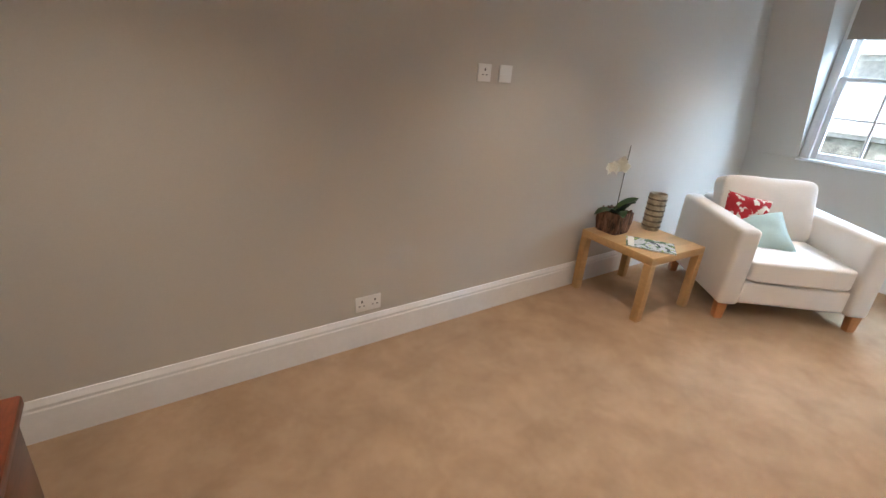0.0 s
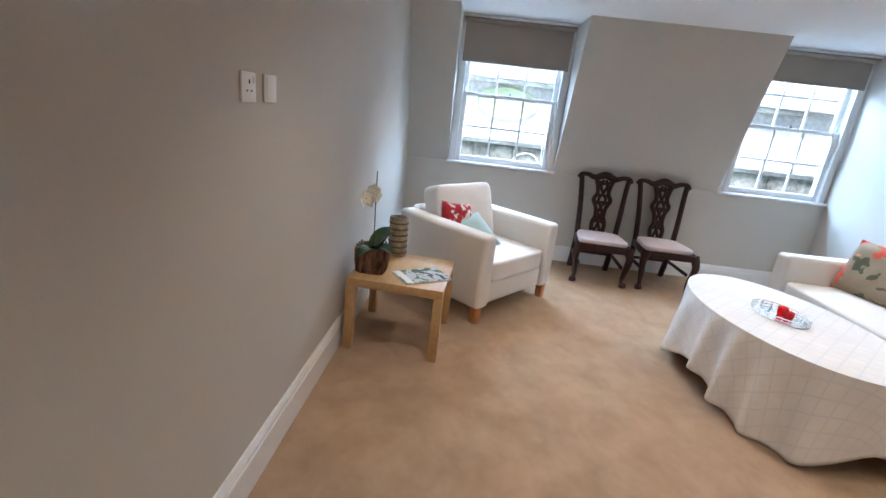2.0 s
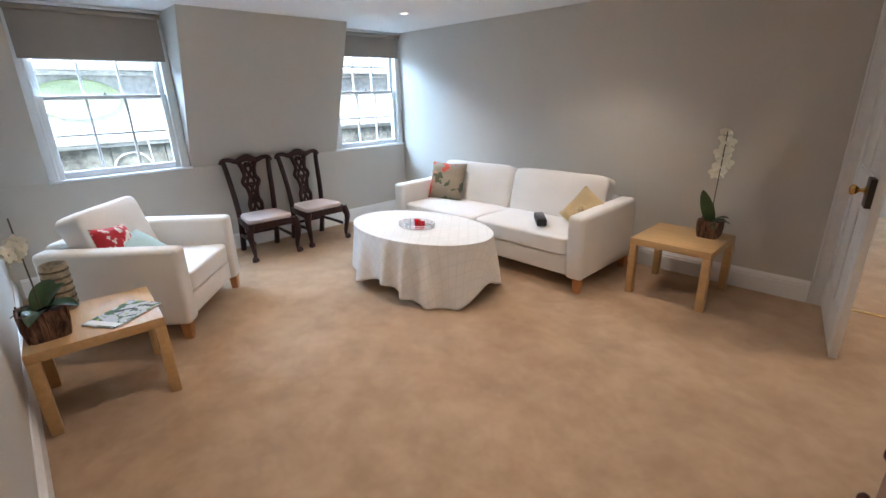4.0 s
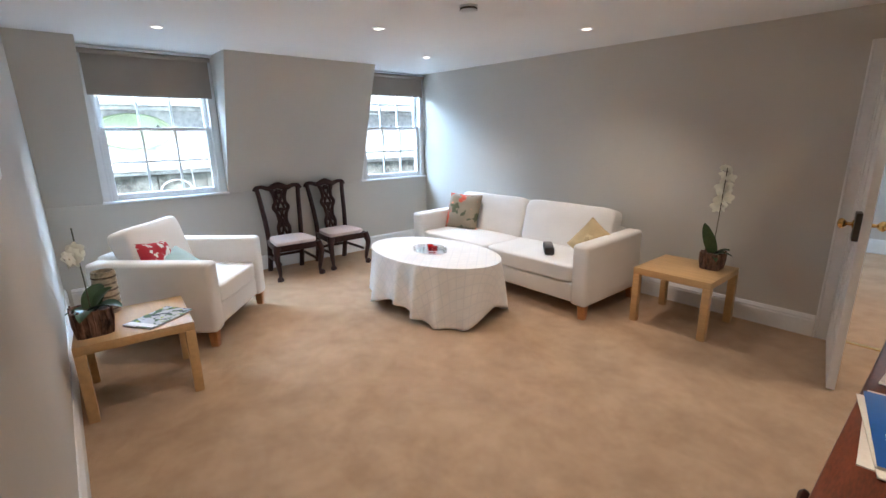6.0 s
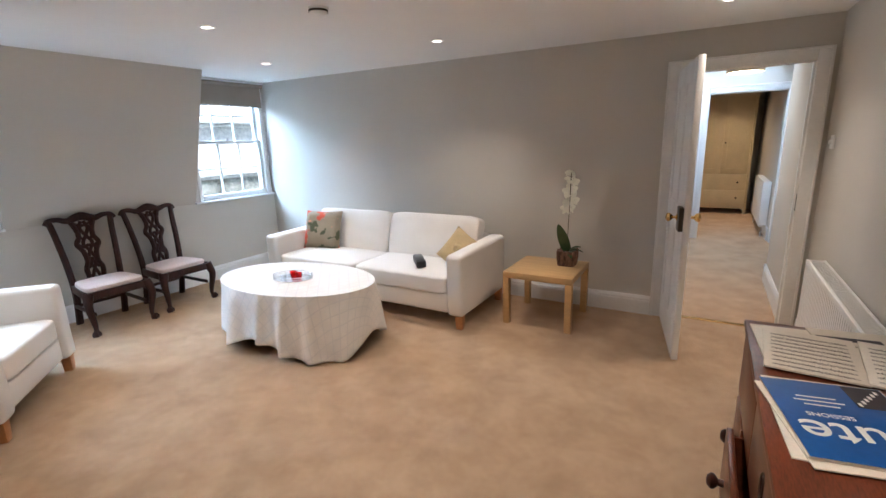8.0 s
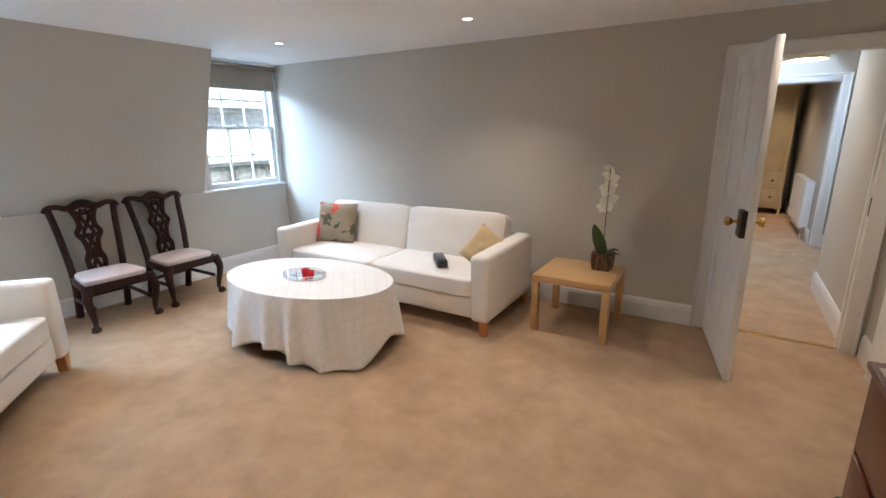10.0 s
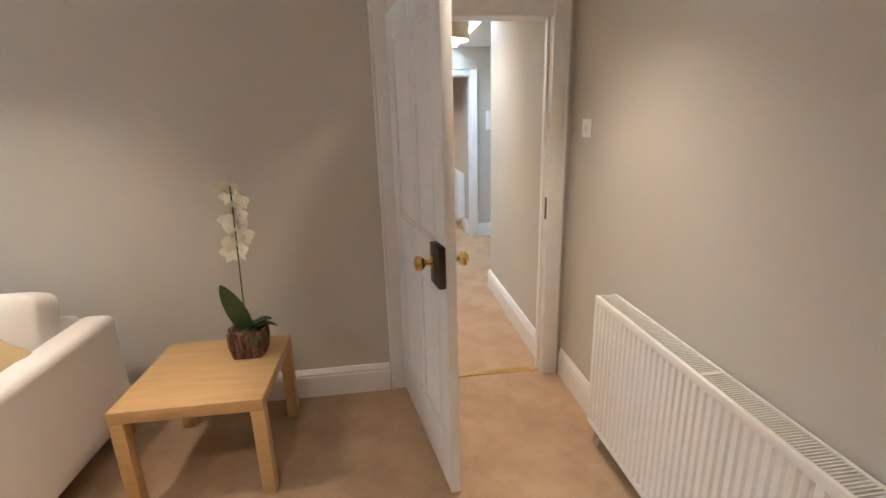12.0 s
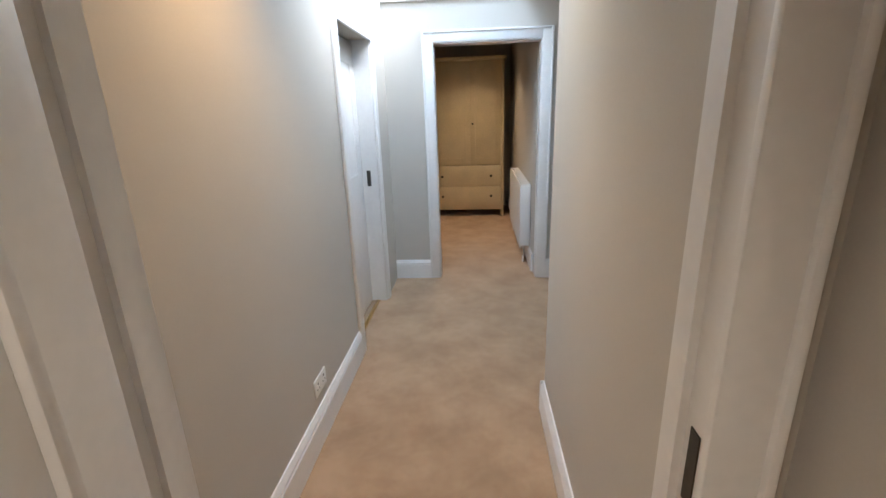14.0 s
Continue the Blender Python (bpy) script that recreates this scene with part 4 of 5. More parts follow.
# ---- carved dining chairs ----
def dining_chair(m):
    e = thing("dining_chair", m, "carved dark mahogany dining chair with pale pink seat", "chair", "pair of dining chairs")
    zs = 0.375
    bm = bmesh.new()
    puff(bm, 0.47, 0.40, 0.055, edge=0.5, soft=0.3)
    for v in bm.verts:
        v.co.x *= 1 - 0.16 * (v.co.y + 0.2) / 0.4
    bmesh.ops.translate(bm, verts=bm.verts, vec=(0, -0.005, zs + 0.025))
    part("seat", bm, SEATPINK, e, "pale pink upholstered drop-in seat")
    bm = boxes((-0.245, -0.235, zs - 0.055, 0.245, -0.205, zs + 0.01), (-0.2, 0.19, zs - 0.055, 0.2, 0.22, zs + 0.01), bevel=0.004)
    for s in (-1, 1):
        box(bm, -0.012, -0.21, zs - 0.055, 0.012, 0.2, zs + 0.01, bevel=0.004, m=Matrix.Translation((s * 0.218, 0, 0)) @ Matrix.Rotation(radians(s * 6), 4, "Z"))
    part("seat_frame", bm, MAHOG, e)
    for s in (-1, 1):
        bm = bmesh.new()
        pts = smooth_line([(s * 0.222, -0.205, zs), (s * 0.240, -0.225, zs - 0.06), (s * 0.246, -0.236, zs - 0.12), (s * 0.228, -0.218, 0.13), (s * 0.222, -0.212, 0.06), (s * 0.232, -0.226, 0.03)])
        n = len(pts)
        tube(bm, pts, [0.044 - 0.026 * min(1, 1.35 * i / n) for i in range(n)], 10)
        leg = part("front_leg", bm, MAHOG, e)
        bm = bmesh.new()
        lathe(bm, [(0, 0), (0.022, 0.002), (0.032, 0.02), (0.027, 0.04), (0.014, 0.052), (0, 0.054)], 14, (s * 0.233, -0.228, 0))
        for k in range(3):
            a = radians(-90 + (k - 1) * 60)
            tube(bm, [(s * 0.233 + 0.012 * math.cos(a), -0.228 + 0.012 * math.sin(a), 0.055), (s * 0.233 + 0.034 * math.cos(a), -0.228 + 0.034 * math.sin(a), 0.03), (s * 0.233 + 0.03 * math.cos(a), -0.228 + 0.03 * math.sin(a), 0.004)], 0.006, 6)
        part("claw_foot", bm, MAHOG, leg)
        bm = bmesh.new()
        pts = smooth_line([(s * 0.185, 0.275, 0), (s * 0.185, 0.225, 0.2), (s * 0.187, 0.205, zs), (s * 0.20, 0.225, 0.6), (s * 0.218, 0.275, 0.83), (s * 0.232, 0.30, 0.945)])
        tube(bm, pts, [0.030 - 0.005 * i / len(pts) for i in range(len(pts))], 8)
        part("back_post", bm, MAHOG, e)
    def back_y(z):
        return 0.205 + max(0, (z - zs)) ** 1.25 * 0.18
    bm = bmesh.new()
    crest = smooth_line([(-0.262, 0.298, 0.925), (-0.235, 0.30, 0.962), (-0.17, 0.30, 0.965), (-0.10, 0.30, 0.945), (0, 0.302, 0.975), (0.10, 0.30, 0.945), (0.17, 0.30, 0.965), (0.235, 0.30, 0.962), (0.262, 0.298, 0.925)])
    n = len(crest)
    tube(bm, crest, [0.021 + 0.016 * math.exp(-((i - n / 2) / 6) ** 2) for i in range(n)], 10, 0.6)
    tube(bm, smooth_line([(-0.09, 0.298, 0.94), (-0.05, 0.298, 0.905), (0, 0.298, 0.89), (0.05, 0.298, 0.905), (0.09, 0.298, 0.94)]), 0.014, 8)
    part("crest_rail", bm, MAHOG, e)
    bm = bmesh.new()
    def strand(pts, r=0.015):
        tube(bm, smooth_line([(x, back_y(z), z) for x, z in pts]), r, 7)
    for s in (-1, 1):
        strand([(s * 0.055, 0.42), (s * 0.062, 0.50), (s * 0.040, 0.57), (s * 0.050, 0.66), (s * 0.083, 0.73), (s * 0.055, 0.79), (s * 0.06, 0.86), (s * 0.085, 0.93)], 0.021)
        strand([(s * 0.03, 0.42), (0, 0.50), (s * -0.028, 0.57), (0, 0.66), (s * 0.035, 0.73), (0, 0.80), (s * -0.03, 0.87), (s * -0.01, 0.93)])
        strand([(s * 0.083, 0.73), (s * 0.04, 0.70), (0, 0.715)], 0.015)
        strand([(s * 0.062, 0.50), (s * 0.02, 0.53), (0, 0.60)])
        strand([(s * 0.055, 0.79), (s * 0.02, 0.77), (0, 0.80)])
    part("splat", bm, MAHOG, e, "pierced and carved splat")
    part("shoe", boxes((-0.08, 0.19, zs + 0.005, 0.08, 0.235, zs + 0.05), bevel=0.008), MAHOG, e)
    part("stretcher", boxes((-0.185, 0.215, 0.17, 0.185, 0.235, 0.20), bevel=0.004), MAHOG, e)
    for s in (-1, 1):
        part("stretcher", boxes((s * 0.2 - 0.01, -0.2, 0.17, s * 0.2 + 0.01, 0.22, 0.2), bevel=0.004), MAHOG, e)
    return e


c1 = dining_chair(pose(5.28, 2.245, 0, 0, 0, -93))
copy_thing(c1, pose(5.305, 1.635, 0, 0, 0, -89))


# ---- radiators ----
def radiator(m, length, z0, z1, label):
    """Runs along local +x from 0, wall behind at y = 0, front at y = 0.105."""
    e = thing("radiator", m, label, "radiator")
    d0, d1 = 0.008, 0.105
    bm = bmesh.new()
    n = int(length / 0.033)
    prof = []
    for k in range(n):
        x = length * k / n
        w = length / n
        prof += [(x, d1 - 0.008), (x + w * 0.22, d1), (x + w * 0.78, d1), (x + w, d1 - 0.008)]
    a = [bm.verts.new((x, y, z0 + 0.03)) for x, y in prof]
    b = [bm.verts.new((x, y, z1 - 0.03)) for x, y in prof]
    for k in range(len(prof) - 1):
        if (Vector(prof[k]) - Vector(prof[k + 1])).length > 1e-6:
            bm.faces.new((a[k], a[k + 1], b[k + 1], b[k]))
    bmesh.ops.remove_doubles(bm, verts=bm.verts, dist=1e-5)
    ex = bmesh.ops.extrude_face_region(bm, geom=list(bm.faces))
    bmesh.ops.translate(bm, verts=[g for g in ex["geom"] if isinstance(g, bmesh.types.BMVert)], vec=(0, -0.008, 0))
    part("front_panel", bm, RADW, e, smooth=False)
    part("rim", boxes((0, d1 - 0.016, z1 - 0.032, length, d1 + 0.001, z1), (0, d1 - 0.016, z0, length, d1 + 0.001, z0 + 0.032), bevel=0.005), RADW, e)
    part("back_panel", boxes((0, d0, z0, length, d0 + 0.012, z1), bevel=0.004), RADW, e)
    for x in (-0.002, length - 0.004):
        part("end_cap", boxes((x, d0 - 0.002, z0 + 0.02, x + 0.006, d1 - 0.001, z1 - 0.004), bevel=0.002), RADW, e)
    # near-black sheet stands in for the shade between the grille bars
    part("grille_shade_sheet", boxes((0.006, d0 + 0.012, z1 - 0.03, length - 0.006, d1 - 0.017, z1 - 0.022)), DARKHOLE, e, smooth=False)
    me = None
    count = min(140, int(length / 0.0098))
    for k in range(count):
        x = 0.012 + (length - 0.024) * k / (count - 1)
        if me is None:
            o = part("grille_bar", boxes((-0.0019, d0 + 0.012, z1 - 0.016, 0.0019, d1 - 0.017, z1 - 0.003)), RADW, e, smooth=False)
            me = o.data
        else:
            o = new("grille_bar", me)
            o.parent = e
        o.location = (x, 0, 0)
    part("divider", boxes((length / 2 - 0.006, d0 + 0.012, z1 - 0.0025, length / 2 + 0.006, d1 - 0.017, z1 - 0.0005)), RADW, e, smooth=False)
    bm = bmesh.new()
    lathe(bm, [(0, 0), (0.016, 0), (0.016, 0.01), (0.008, 0.012), (0, 0.012)], 14)
    bmesh.ops.transform(bm, verts=bm.verts, matrix=Matrix.Translation((length + 0.002, 0.066, z1 - 0.045)) @ Matrix.Rotation(radians(90), 4, "Y"))
    part("plug", bm, DARKHOLE, e, "round blanking plug")
    for x in (0.04, length - 0.04):
        bm = bmesh.new()
        tube(bm, [(x, 0.065, 0.0), (x, 0.065, z0 + 0.01)], 0.008, 8)
        part("pipe", bm, WHITEP, e)
        bm = bmesh.new()
        tube(bm, [(x, 0.065, z0 * 0.45), (x, 0.065, z0 * 0.9)], 0.016, 10)
        part("valve", bm, SILVER, e)
    return e


radiator(pose(0.005, 1.91, 0, 0, 0, -90), 1.30, 0.11, 0.742, "white enamelled panel radiator with a slotted top on the wall")
radiator(pose(-0.12, -3.85, 0, 0, 0, -90), 1.35, 0.16, 0.80, "white enamelled panel radiator in the bedroom")

# ---- chest of drawers with papers and lamp ----
CX, CY0, CY1, CZ = 0.508, 2.235, 3.225, 0.875
e = thing("chest_of_drawers", pose(0, 0, 0), "red mahogany chest of drawers with one drawer pulled ajar", "chest of drawers")
part("top", boxes((0.012, CY0 - 0.012, CZ - 0.024, CX + 0.014, CY1 + 0.012, CZ), bevel=0.006), CHESTWOOD, e)
part("side_panel", boxes((0.02, CY0, 0.06, CX, CY0 + 0.022, CZ - 0.0245), bevel=0.002), CHESTWOOD, e)
part("side_panel", boxes((0.02, CY1 - 0.022, 0.06, CX, CY1, CZ - 0.0245), bevel=0.002), CHESTWOOD, e)
part("back_panel", boxes((0.02, CY0 + 0.022, 0.06, 0.032, CY1 - 0.022, CZ - 0.0245)), CHESTWOOD, e, smooth=False)
part("divider", boxes((0.032, CY0 + 0.022, 0.60, CX, CY1 - 0.022, 0.615), (0.032, CY0 + 0.022, 0.36, CX, CY1 - 0.022, 0.375), (0.032, CY0 + 0.022, 0.10, CX, CY1 - 0.022, 0.115)), CHESTWOOD, e, smooth=False)
mid = (CY0 + CY1) / 2
part("plinth", boxes((0.03, CY0 + 0.01, 0, CX + 0.008, CY1 - 0.01, 0.0995), bevel=0.004), CHESTWOOD, e)


def drawer(y0, y1, z0, z1, out, knobs):
    d = part("drawer_front", boxes((CX - 0.012 + out, y0, z0, CX + 0.008 + out, y1, z1), bevel=0.004), CHESTWOOD, e)
    if out:
        part("drawer_side", boxes((CX - 0.25 + out, y0 + 0.01, z0 + 0.01, CX - 0.0125 + out, y0 + 0.02, z1 - 0.02), (CX - 0.25 + out, y1 - 0.02, z0 + 0.01, CX - 0.0125 + out, y1 - 0.01, z1 - 0.02), (CX - 0.25 + out, y0 + 0.02, z0 + 0.01, CX - 0.0125 + out, y1 - 0.02, z0 + 0.018)), CHESTWOOD, d, smooth=False)
    for k in knobs:
        bm = bmesh.new()
        lathe(bm, [(0, 0), (0.012, 0), (0.010, 0.014), (0.022, 0.024), (0.024, 0.034), (0.014, 0.044), (0, 0.046)], 16)
        bmesh.ops.transform(bm, verts=bm.verts, matrix=Matrix.Translation((CX + 0.008 + out, k, (z0 + z1) / 2)) @ Matrix.Rotation(radians(90), 4, "Y"))
        part("knob", bm, MAHOG, d, "dark turned wooden knob")


drawer(CY0 + 0.026, mid - 0.004, 0.62, 0.845, 0, [])
drawer(mid + 0.004, CY1 - 0.026, 0.62, 0.845, 0, [])
drawer(CY0 + 0.026, 2.492, 0.38, 0.595, 0, [CY0 + 0.14])
drawer(2.50, CY1 - 0.026, 0.38, 0.60, 0.04, [2.64, 3.06])
drawer(CY0 + 0.026, CY1 - 0.026, 0.12, 0.355, 0, [CY0 + 0.22, CY1 - 0.22])

bm = bmesh.new()
tube(bm, [(CX + 0.0095, 2.985 + 0.017 * math.cos(2 * math.pi * k / 24), 0.765 + 0.032 * math.sin(2 * math.pi * k / 24)) for k in range(24)], 0.003, 6, closed=True)
part("escutcheon", bm, MAHOG, e, "dark oval keyhole surround")

# music books
def sheet_music(m, w, h, thick, material, label, lines=0, name="sheet_music"):
    e = thing(name, m, label, "sheet music", "music on the chest")
    part("page_block", boxes((-w / 2, -h / 2, 0, w / 2, h / 2, thick), bevel=0.0008), material, e)
    r = random.Random(int(w * 1000 + h * 77))
    for k in range(lines):
        y = h / 2 - 0.045 - k * (h - 0.07) / max(1, lines - 1)
        bm = bmesh.new()
        for q in range(5):
            box(bm, -w / 2 + 0.02, y - q * 0.0022, thick + 0.0002, w / 2 - 0.02, y - q * 0.0022 + 0.0003, thick + 0.0004)
        x = -w / 2 + 0.03
        while x < w / 2 - 0.03:
            yy = y - r.uniform(0, 0.009)
            box(bm, x, yy - 0.001, thick + 0.0002, x + 0.0035, yy + 0.0015, thick + 0.0005)
            box(bm, x + 0.0028, yy, thick + 0.0002, x + 0.0034, yy + 0.008, thick + 0.0005)
            x += r.choice((0.006, 0.008, 0.012))
        part("stave", bm, INK, e, "printed stave of music", smooth=False)
    return e


sheet_music(pose(0.30, 2.42, CZ, 0, 0, 4), 0.40, 0.31, 0.006, PAPER, "large cream music sheets under an open book", 0)
cov = sheet_music(pose(0.24, 2.30, CZ + 0.0062, 0, 0, 8), 0.22, 0.12, 0.004, PAPER, "cream cover with a black corner flash", 0)
part("black_flash", boxes((-0.06, 0.0, 0.0042, 0.10, 0.03, 0.0046)), INK, cov, "black printed flash", smooth=False)
sheet_music(pose(0.375, 2.47, CZ + 0.0062, 0, 0, 176), 0.225, 0.30, 0.006, PAPER, "open music book page printed with staves", 9)
sheet_music(pose(0.152, 2.485, CZ + 0.0062, 0, 0, 173), 0.215, 0.30, 0.008, PAPER, "open music book page printed with staves", 9)
for k, (dx, dy, a, z) in enumerate(((0.012, 0.01, 5, 0), (0.006, 0.02, 13, 0.004), (0.0, 0.0, 9, 0.008))):
    sheet_music(pose(0.36 + dx, 2.83 + dy, CZ + z, 0, 0, 180 + a), 0.25, 0.34, 0.0038, PAPER, "worn cream music book in a pile", 0, "music_book")
e = thing("flute_book", pose(0.362, 2.84, CZ + 0.0122, 0, 0, 11), "blue music book with large white lettering", "music book", "music on the chest")
part("page_block", boxes((-0.124, -0.16, 0, 0.124, 0.16, 0.0045), bevel=0.0008), PAPER, e)
part("cover", boxes((-0.125, -0.161, 0.0047, 0.125, 0.161, 0.0056), bevel=0.0003), BLUE, e)
part("black_strip", boxes((-0.122, -0.158, 0.0058, -0.045, -0.06, 0.0061)), INK, e, "black strip on the cover", smooth=False)


for k in range(6):
    part("small_print", boxes((-0.112 + 0.011 * k, -0.146 + 0.013 * k, 0.0062, -0.105 + 0.011 * k, -0.132 + 0.013 * k, 0.0064)), WHITEINK, e, "unreadable white letter", smooth=False)


def lettering(text, size, m, parent, material, name="lettering"):
    cu = bpy.data.curves.new(name, "FONT")
    cu.body, cu.size, cu.extrude, cu.align_x, cu.offset = text, size, 0.0002, "CENTER", size * 0.006
    tmp = bpy.data.objects.new(name, cu)
    me = bpy.data.meshes.new_from_object(tmp)
    bpy.data.objects.remove(tmp)
    me.materials.clear()
    me.materials.append(material)
    ob = new(name, me)
    ob.parent = parent
    ob.matrix_local = m
    ob["label"] = "printed white words"
    return ob


lettering("flute", 0.125, pose(-0.004, 0.025, 0.006), e, WHITEINK)
lettering("SESSIONS", 0.022, pose(0.03, -0.012, 0.006), e, WHITEINK)
for k, w in enumerate((0.07, 0.10, 0.08)):
    part("small_print", boxes((0.03 - w / 2, -0.05 - 0.018 * k, 0.0058, 0.03 + w / 2, -0.045 - 0.018 * k, 0.0061)), WHITEINK, e, "line of small print", smooth=False)

# table lamp
LX, LY = 0.135, 3.0
e = thing("table_lamp", pose(LX, LY, CZ), "white ceramic table lamp with a wide cream pleated shade", "table lamp")
bm = bmesh.new()
lathe(bm, [(0, 0), (0.075, 0), (0.078, 0.012), (0.06, 0.02), (0.075, 0.05), (0.085, 0.09), (0.07, 0.14), (0.03, 0.18), (0.016, 0.20), (0, 0.20)], 28)
part("base", bm, CERAMIC, e)
bm = bmesh.new()
tube(bm, [(0, 0, 0.20), (0.075, 0.03, 0.47)], 0.006, 8)
part("rod", bm, BRASS, e)
bm = bmesh.new()
n = 160
def shade_r(z, k, inner):
    return (0.200 - 0.036 * (z - 0.14) / 0.29) + (0.0012 if k % 2 else -0.0012) - inner
ra = [bm.verts.new((shade_r(0.14, k, 0) * math.cos(2 * math.pi * k / n), shade_r(0.14, k, 0) * math.sin(2 * math.pi * k / n), 0.14)) for k in range(n)]
rb = [bm.verts.new((shade_r(0.43, k, 0) * math.cos(2 * math.pi * (k + 3) / n), shade_r(0.43, k, 0) * math.sin(2 * math.pi * (k + 3) / n), 0.43)) for k in range(n)]
for k in range(n):
    bm.faces.new((ra[k], ra[(k + 1) % n], rb[(k + 1) % n], rb[k]))
sh = part("shade", bm, SHADE, e, "cream pleated fabric shade")
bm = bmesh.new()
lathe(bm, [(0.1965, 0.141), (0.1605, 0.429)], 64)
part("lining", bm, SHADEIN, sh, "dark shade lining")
sh.location.z = -0.035
for z, r in ((0.14, 0.2), (0.43, 0.164)):
    bm = bmesh.new()
    tube(bm, [(r * math.cos(2 * math.pi * k / 48), r * math.sin(2 * math.pi * k / 48), z) for k in range(48)], 0.003, 6, closed=True)
    part("trim_ring", bm, SHADE, sh)
bm = bmesh.new()
for k in range(3):
    a = 2 * math.pi * k / 3
    tube(bm, [(0.057 + 0.006 * math.cos(a), 0.023 + 0.006 * math.sin(a), 0.375), (0.161 * math.cos(a), 0.161 * math.sin(a), 0.389)], 0.0025, 6)
part("carrier", bm, BRASS, e)
bm = bmesh.new()
lathe(bm, [(0, 0.465), (0.012, 0.465), (0.026, 0.49), (0.028, 0.505), (0.024, 0.507), (0, 0.507)], 20, (0.075, 0.03, 0))
part("bulb_holder", bm, SILVER, e, "silver bulb holder")
bm = bmesh.new()
lathe(bm, [(0, 0.5075), (0.031, 0.5075), (0.031, 0.516), (0.026, 0.53), (0.010, 0.534), (0, 0.53)], 20, (0.075, 0.03, 0))
part("cap", bm, BLACK, e, "black plastic cap")


# ---- wardrobe in the bedroom ----
WX0, WX1, WY, WH = 0.02, 1.10, -5.98, 2.14
e = thing("wardrobe", pose(0, 0, 0), "cream-painted wardrobe with two doors above two drawers", "wardrobe")
part("body", boxes((WX0, WY - 0.55, 0.10, WX1, WY - 0.022, WH), bevel=0.004), CREAMW, e)
part("cornice", boxes((WX0 - 0.03, WY - 0.57, WH + 0.0005, WX1 + 0.03, WY + 0.02, WH + 0.045), bevel=0.008), CREAMW, e)
for a, b in ((WX0 + 0.045, 0.488), (0.494, WX1 - 0.045)):
    d = part("door", boxes((a, WY - 0.0215, 0.76, b, WY, WH - 0.03), bevel=0.003), CREAMW, e)
    part("panel_moulding", boxes((a + 0.06, WY, 0.84, a + 0.072, WY + 0.006, WH - 0.11), (b - 0.072, WY, 0.84, b - 0.06, WY + 0.006, WH - 0.11), (a + 0.072, WY, 0.84, b - 0.072, WY + 0.006, 0.852), (a + 0.072, WY, WH - 0.122, b - 0.072, WY + 0.006, WH - 0.11), bevel=0.002), CREAMW, d)
for x in (0.455,):
    bm = bmesh.new()
    lathe(bm, [(0, 0), (0.007, 0), (0.014, 0.02), (0, 0.026)], 12)
    bmesh.ops.transform(bm, verts=bm.verts, matrix=Matrix.Translation((x, WY, 1.32)) @ Matrix.Rotation(radians(-90), 4, "X"))
    part("knob", bm, IRON, e, "small dark knob")
for z0, z1 in ((0.17, 0.44), (0.45, 0.74)):
    d = part("drawer", boxes((WX0 + 0.045, WY - 0.0215, z0, WX1 - 0.045, WY, z1), bevel=0.003), CREAMW, e)
    for x in (0.20, 0.90):
        bm = bmesh.new()
        lathe(bm, [(0, 0), (0.008, 0), (0.018, 0.02), (0, 0.028)], 12)
        bmesh.ops.transform(bm, verts=bm.verts, matrix=Matrix.Translation((x, WY, (z0 + z1) / 2)) @ Matrix.Rotation(radians(-90), 4, "X"))
        part("knob", bm, IRON, d, "small dark knob")
for x in (WX0, WX1 - 0.045):
    for y in (WY - 0.55, WY - 0.045):
        part("leg", boxes((x, y, 0, x + 0.045, y + 0.045, 0.0995), bevel=0.002), CREAMW, e)
    part("corner_post", boxes((x, WY - 0.0215, 0.1005, x + 0.0445, WY + 0.004, WH - 0.001), bevel=0.003), CREAMW, e)


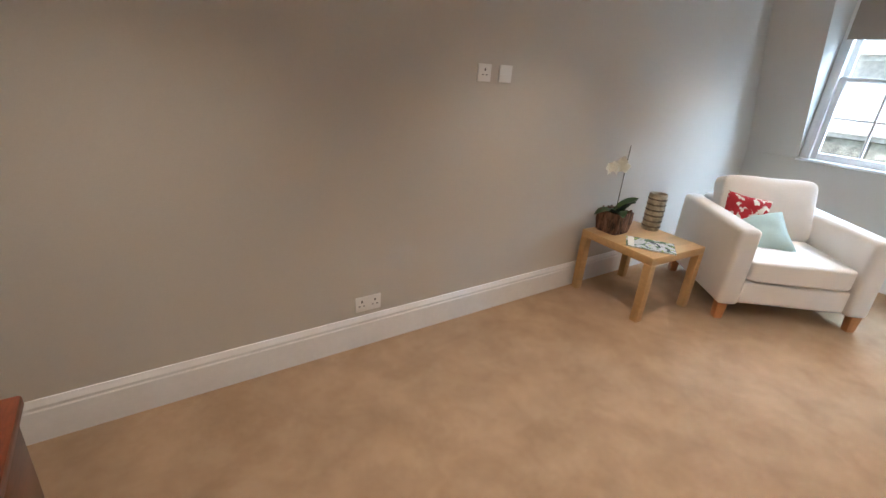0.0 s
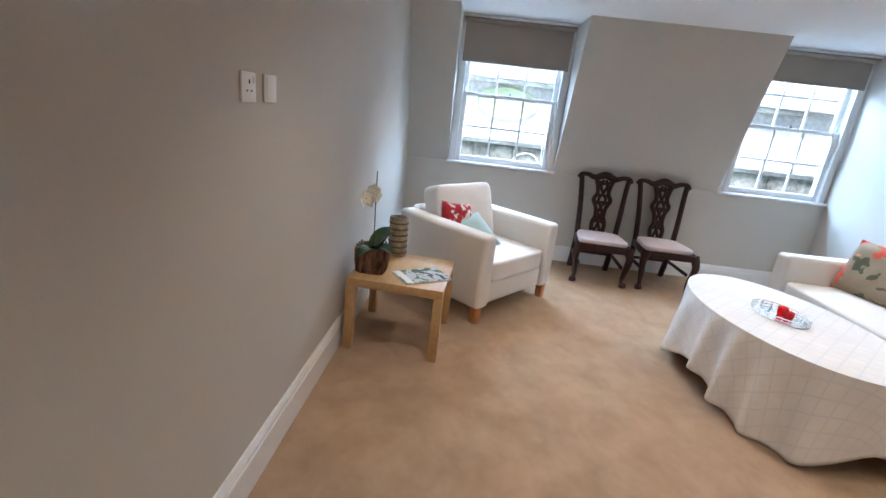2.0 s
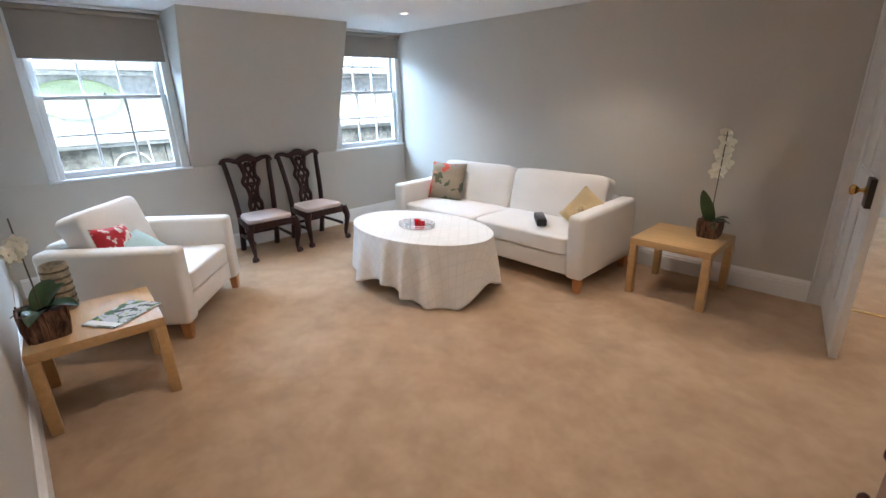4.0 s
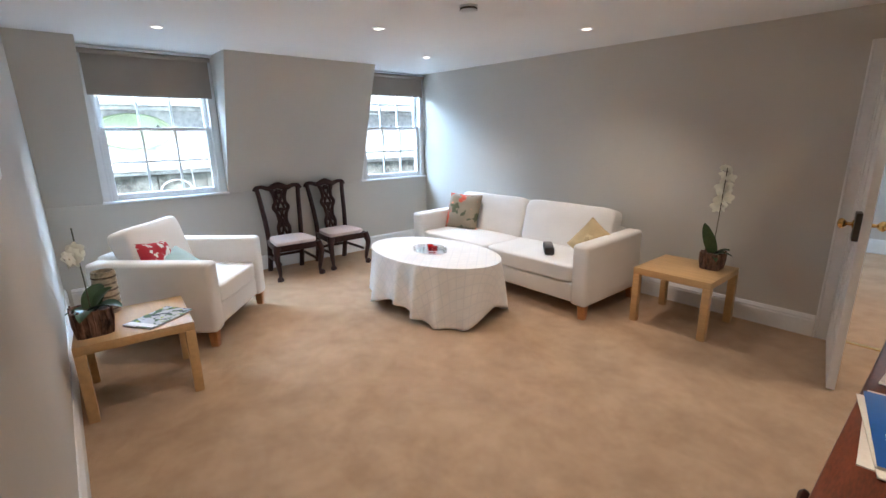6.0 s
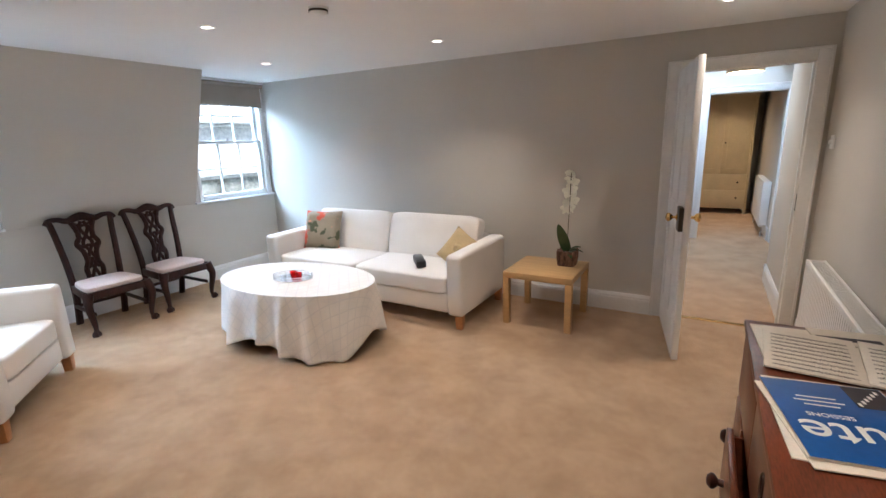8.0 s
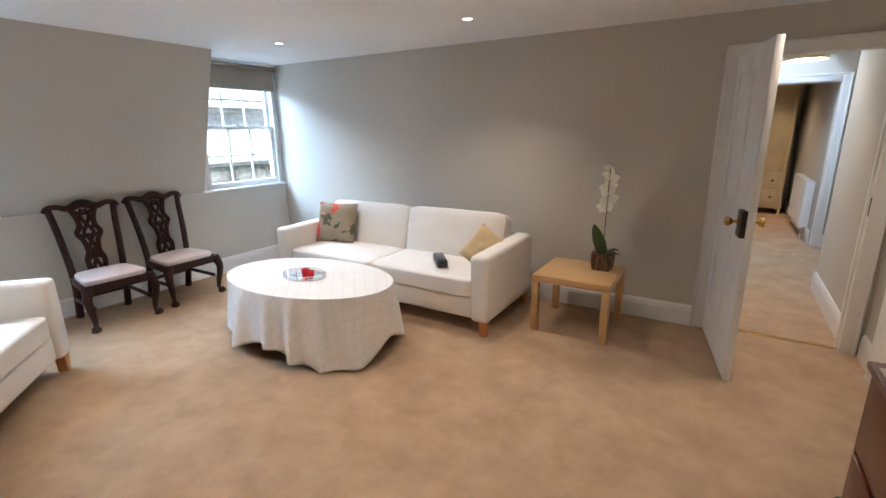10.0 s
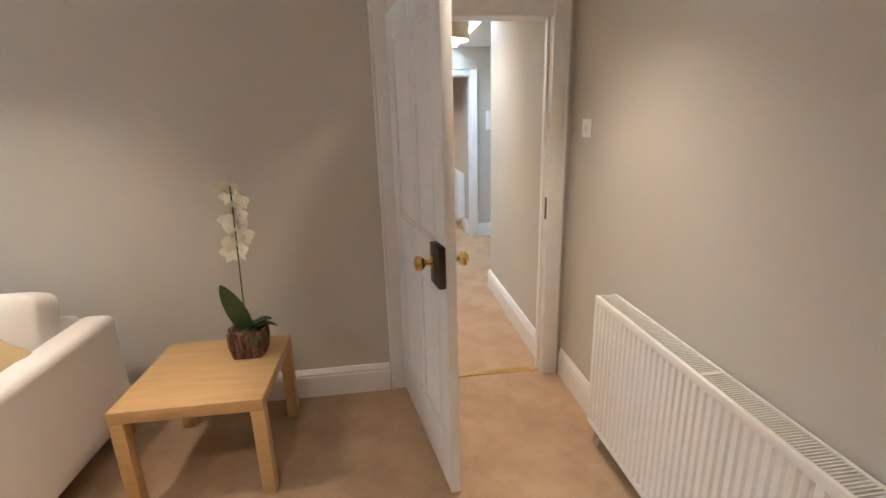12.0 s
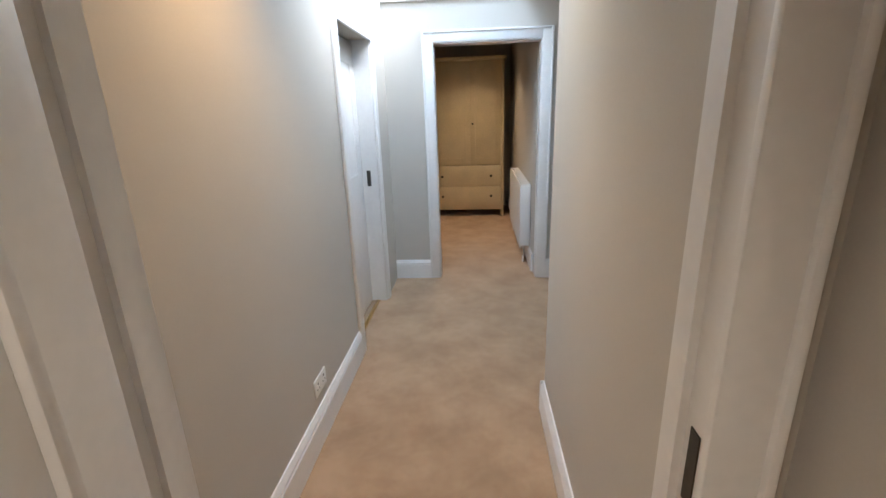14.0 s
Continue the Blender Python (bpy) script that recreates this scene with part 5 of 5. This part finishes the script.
# ---- sockets and switches ----
def wall_plate(name, m, w, h, kind, label):
    """Lies in local xz, out along -y."""
    e = thing(name, m, label, kind)
    part("plate", boxes((-w / 2, -0.009, -h / 2, w / 2, 0, h / 2), bevel=0.003), WHITEP, e)
    return e


def socket_holes(e, x):
    part("pin_slot", boxes((x - 0.004, -0.0096, 0.010, x + 0.004, -0.0092, 0.022)), DARKHOLE, e, smooth=False)
    for s in (-1, 1):
        part("pin_slot", boxes((x + s * 0.013 - 0.005, -0.0096, -0.012, x + s * 0.013 + 0.005, -0.0092, -0.007)), DARKHOLE, e, smooth=False)


e = wall_plate("wall_socket", pose(2.303, 4.258, 1.431), 0.086, 0.086, "socket", "white plastic single power socket high on the wall")
socket_holes(e, 0)
part("rocker", boxes((0.022, -0.0125, 0.012, 0.034, -0.0092, 0.03), bevel=0.001), WHITEP, e)
e = wall_plate("blank_plate", pose(2.447, 4.258, 1.433), 0.086, 0.086, "wall plate", "white plastic blank wall plate")
part("raised_panel", boxes((-0.034, -0.012, -0.034, 0.034, -0.0092, 0.034), bevel=0.002), WHITEP, e)
e = wall_plate("wall_socket", pose(1.671, 4.258, 0.25), 0.147, 0.086, "socket", "white plastic double power socket above the skirting")
socket_holes(e, -0.038), socket_holes(e, 0.038)
e = wall_plate("light_switch", pose(0, 0.20, 1.435, 0, 0, 90), 0.086, 0.086, "light switch", "white plastic dimmer switch with a round knob")
bm = bmesh.new()
lathe(bm, [(0, 0), (0.015, 0), (0.014, 0.014), (0, 0.016)], 16)
bmesh.ops.transform(bm, verts=bm.verts, matrix=Matrix.Translation((0, -0.0092, 0)) @ Matrix.Rotation(radians(90), 4, "X"))
part("knob", bm, WHITEP, e, "round dimmer knob")
e = wall_plate("wall_socket", pose(1.165, -1.3, 0.28, 0, 0, -90), 0.147, 0.086, "socket", "white plastic double power socket in the hall")
socket_holes(e, -0.038), socket_holes(e, 0.038)
e = wall_plate("heating_control", pose(-0.39, -3.45, 1.50, 0, 0, 180), 0.12, 0.23, "thermostat", "white plastic heating control box on the hall wall")
part("cover", boxes((-0.052, -0.042, -0.107, 0.052, -0.0092, 0.107), bevel=0.006), WHITEP, e)
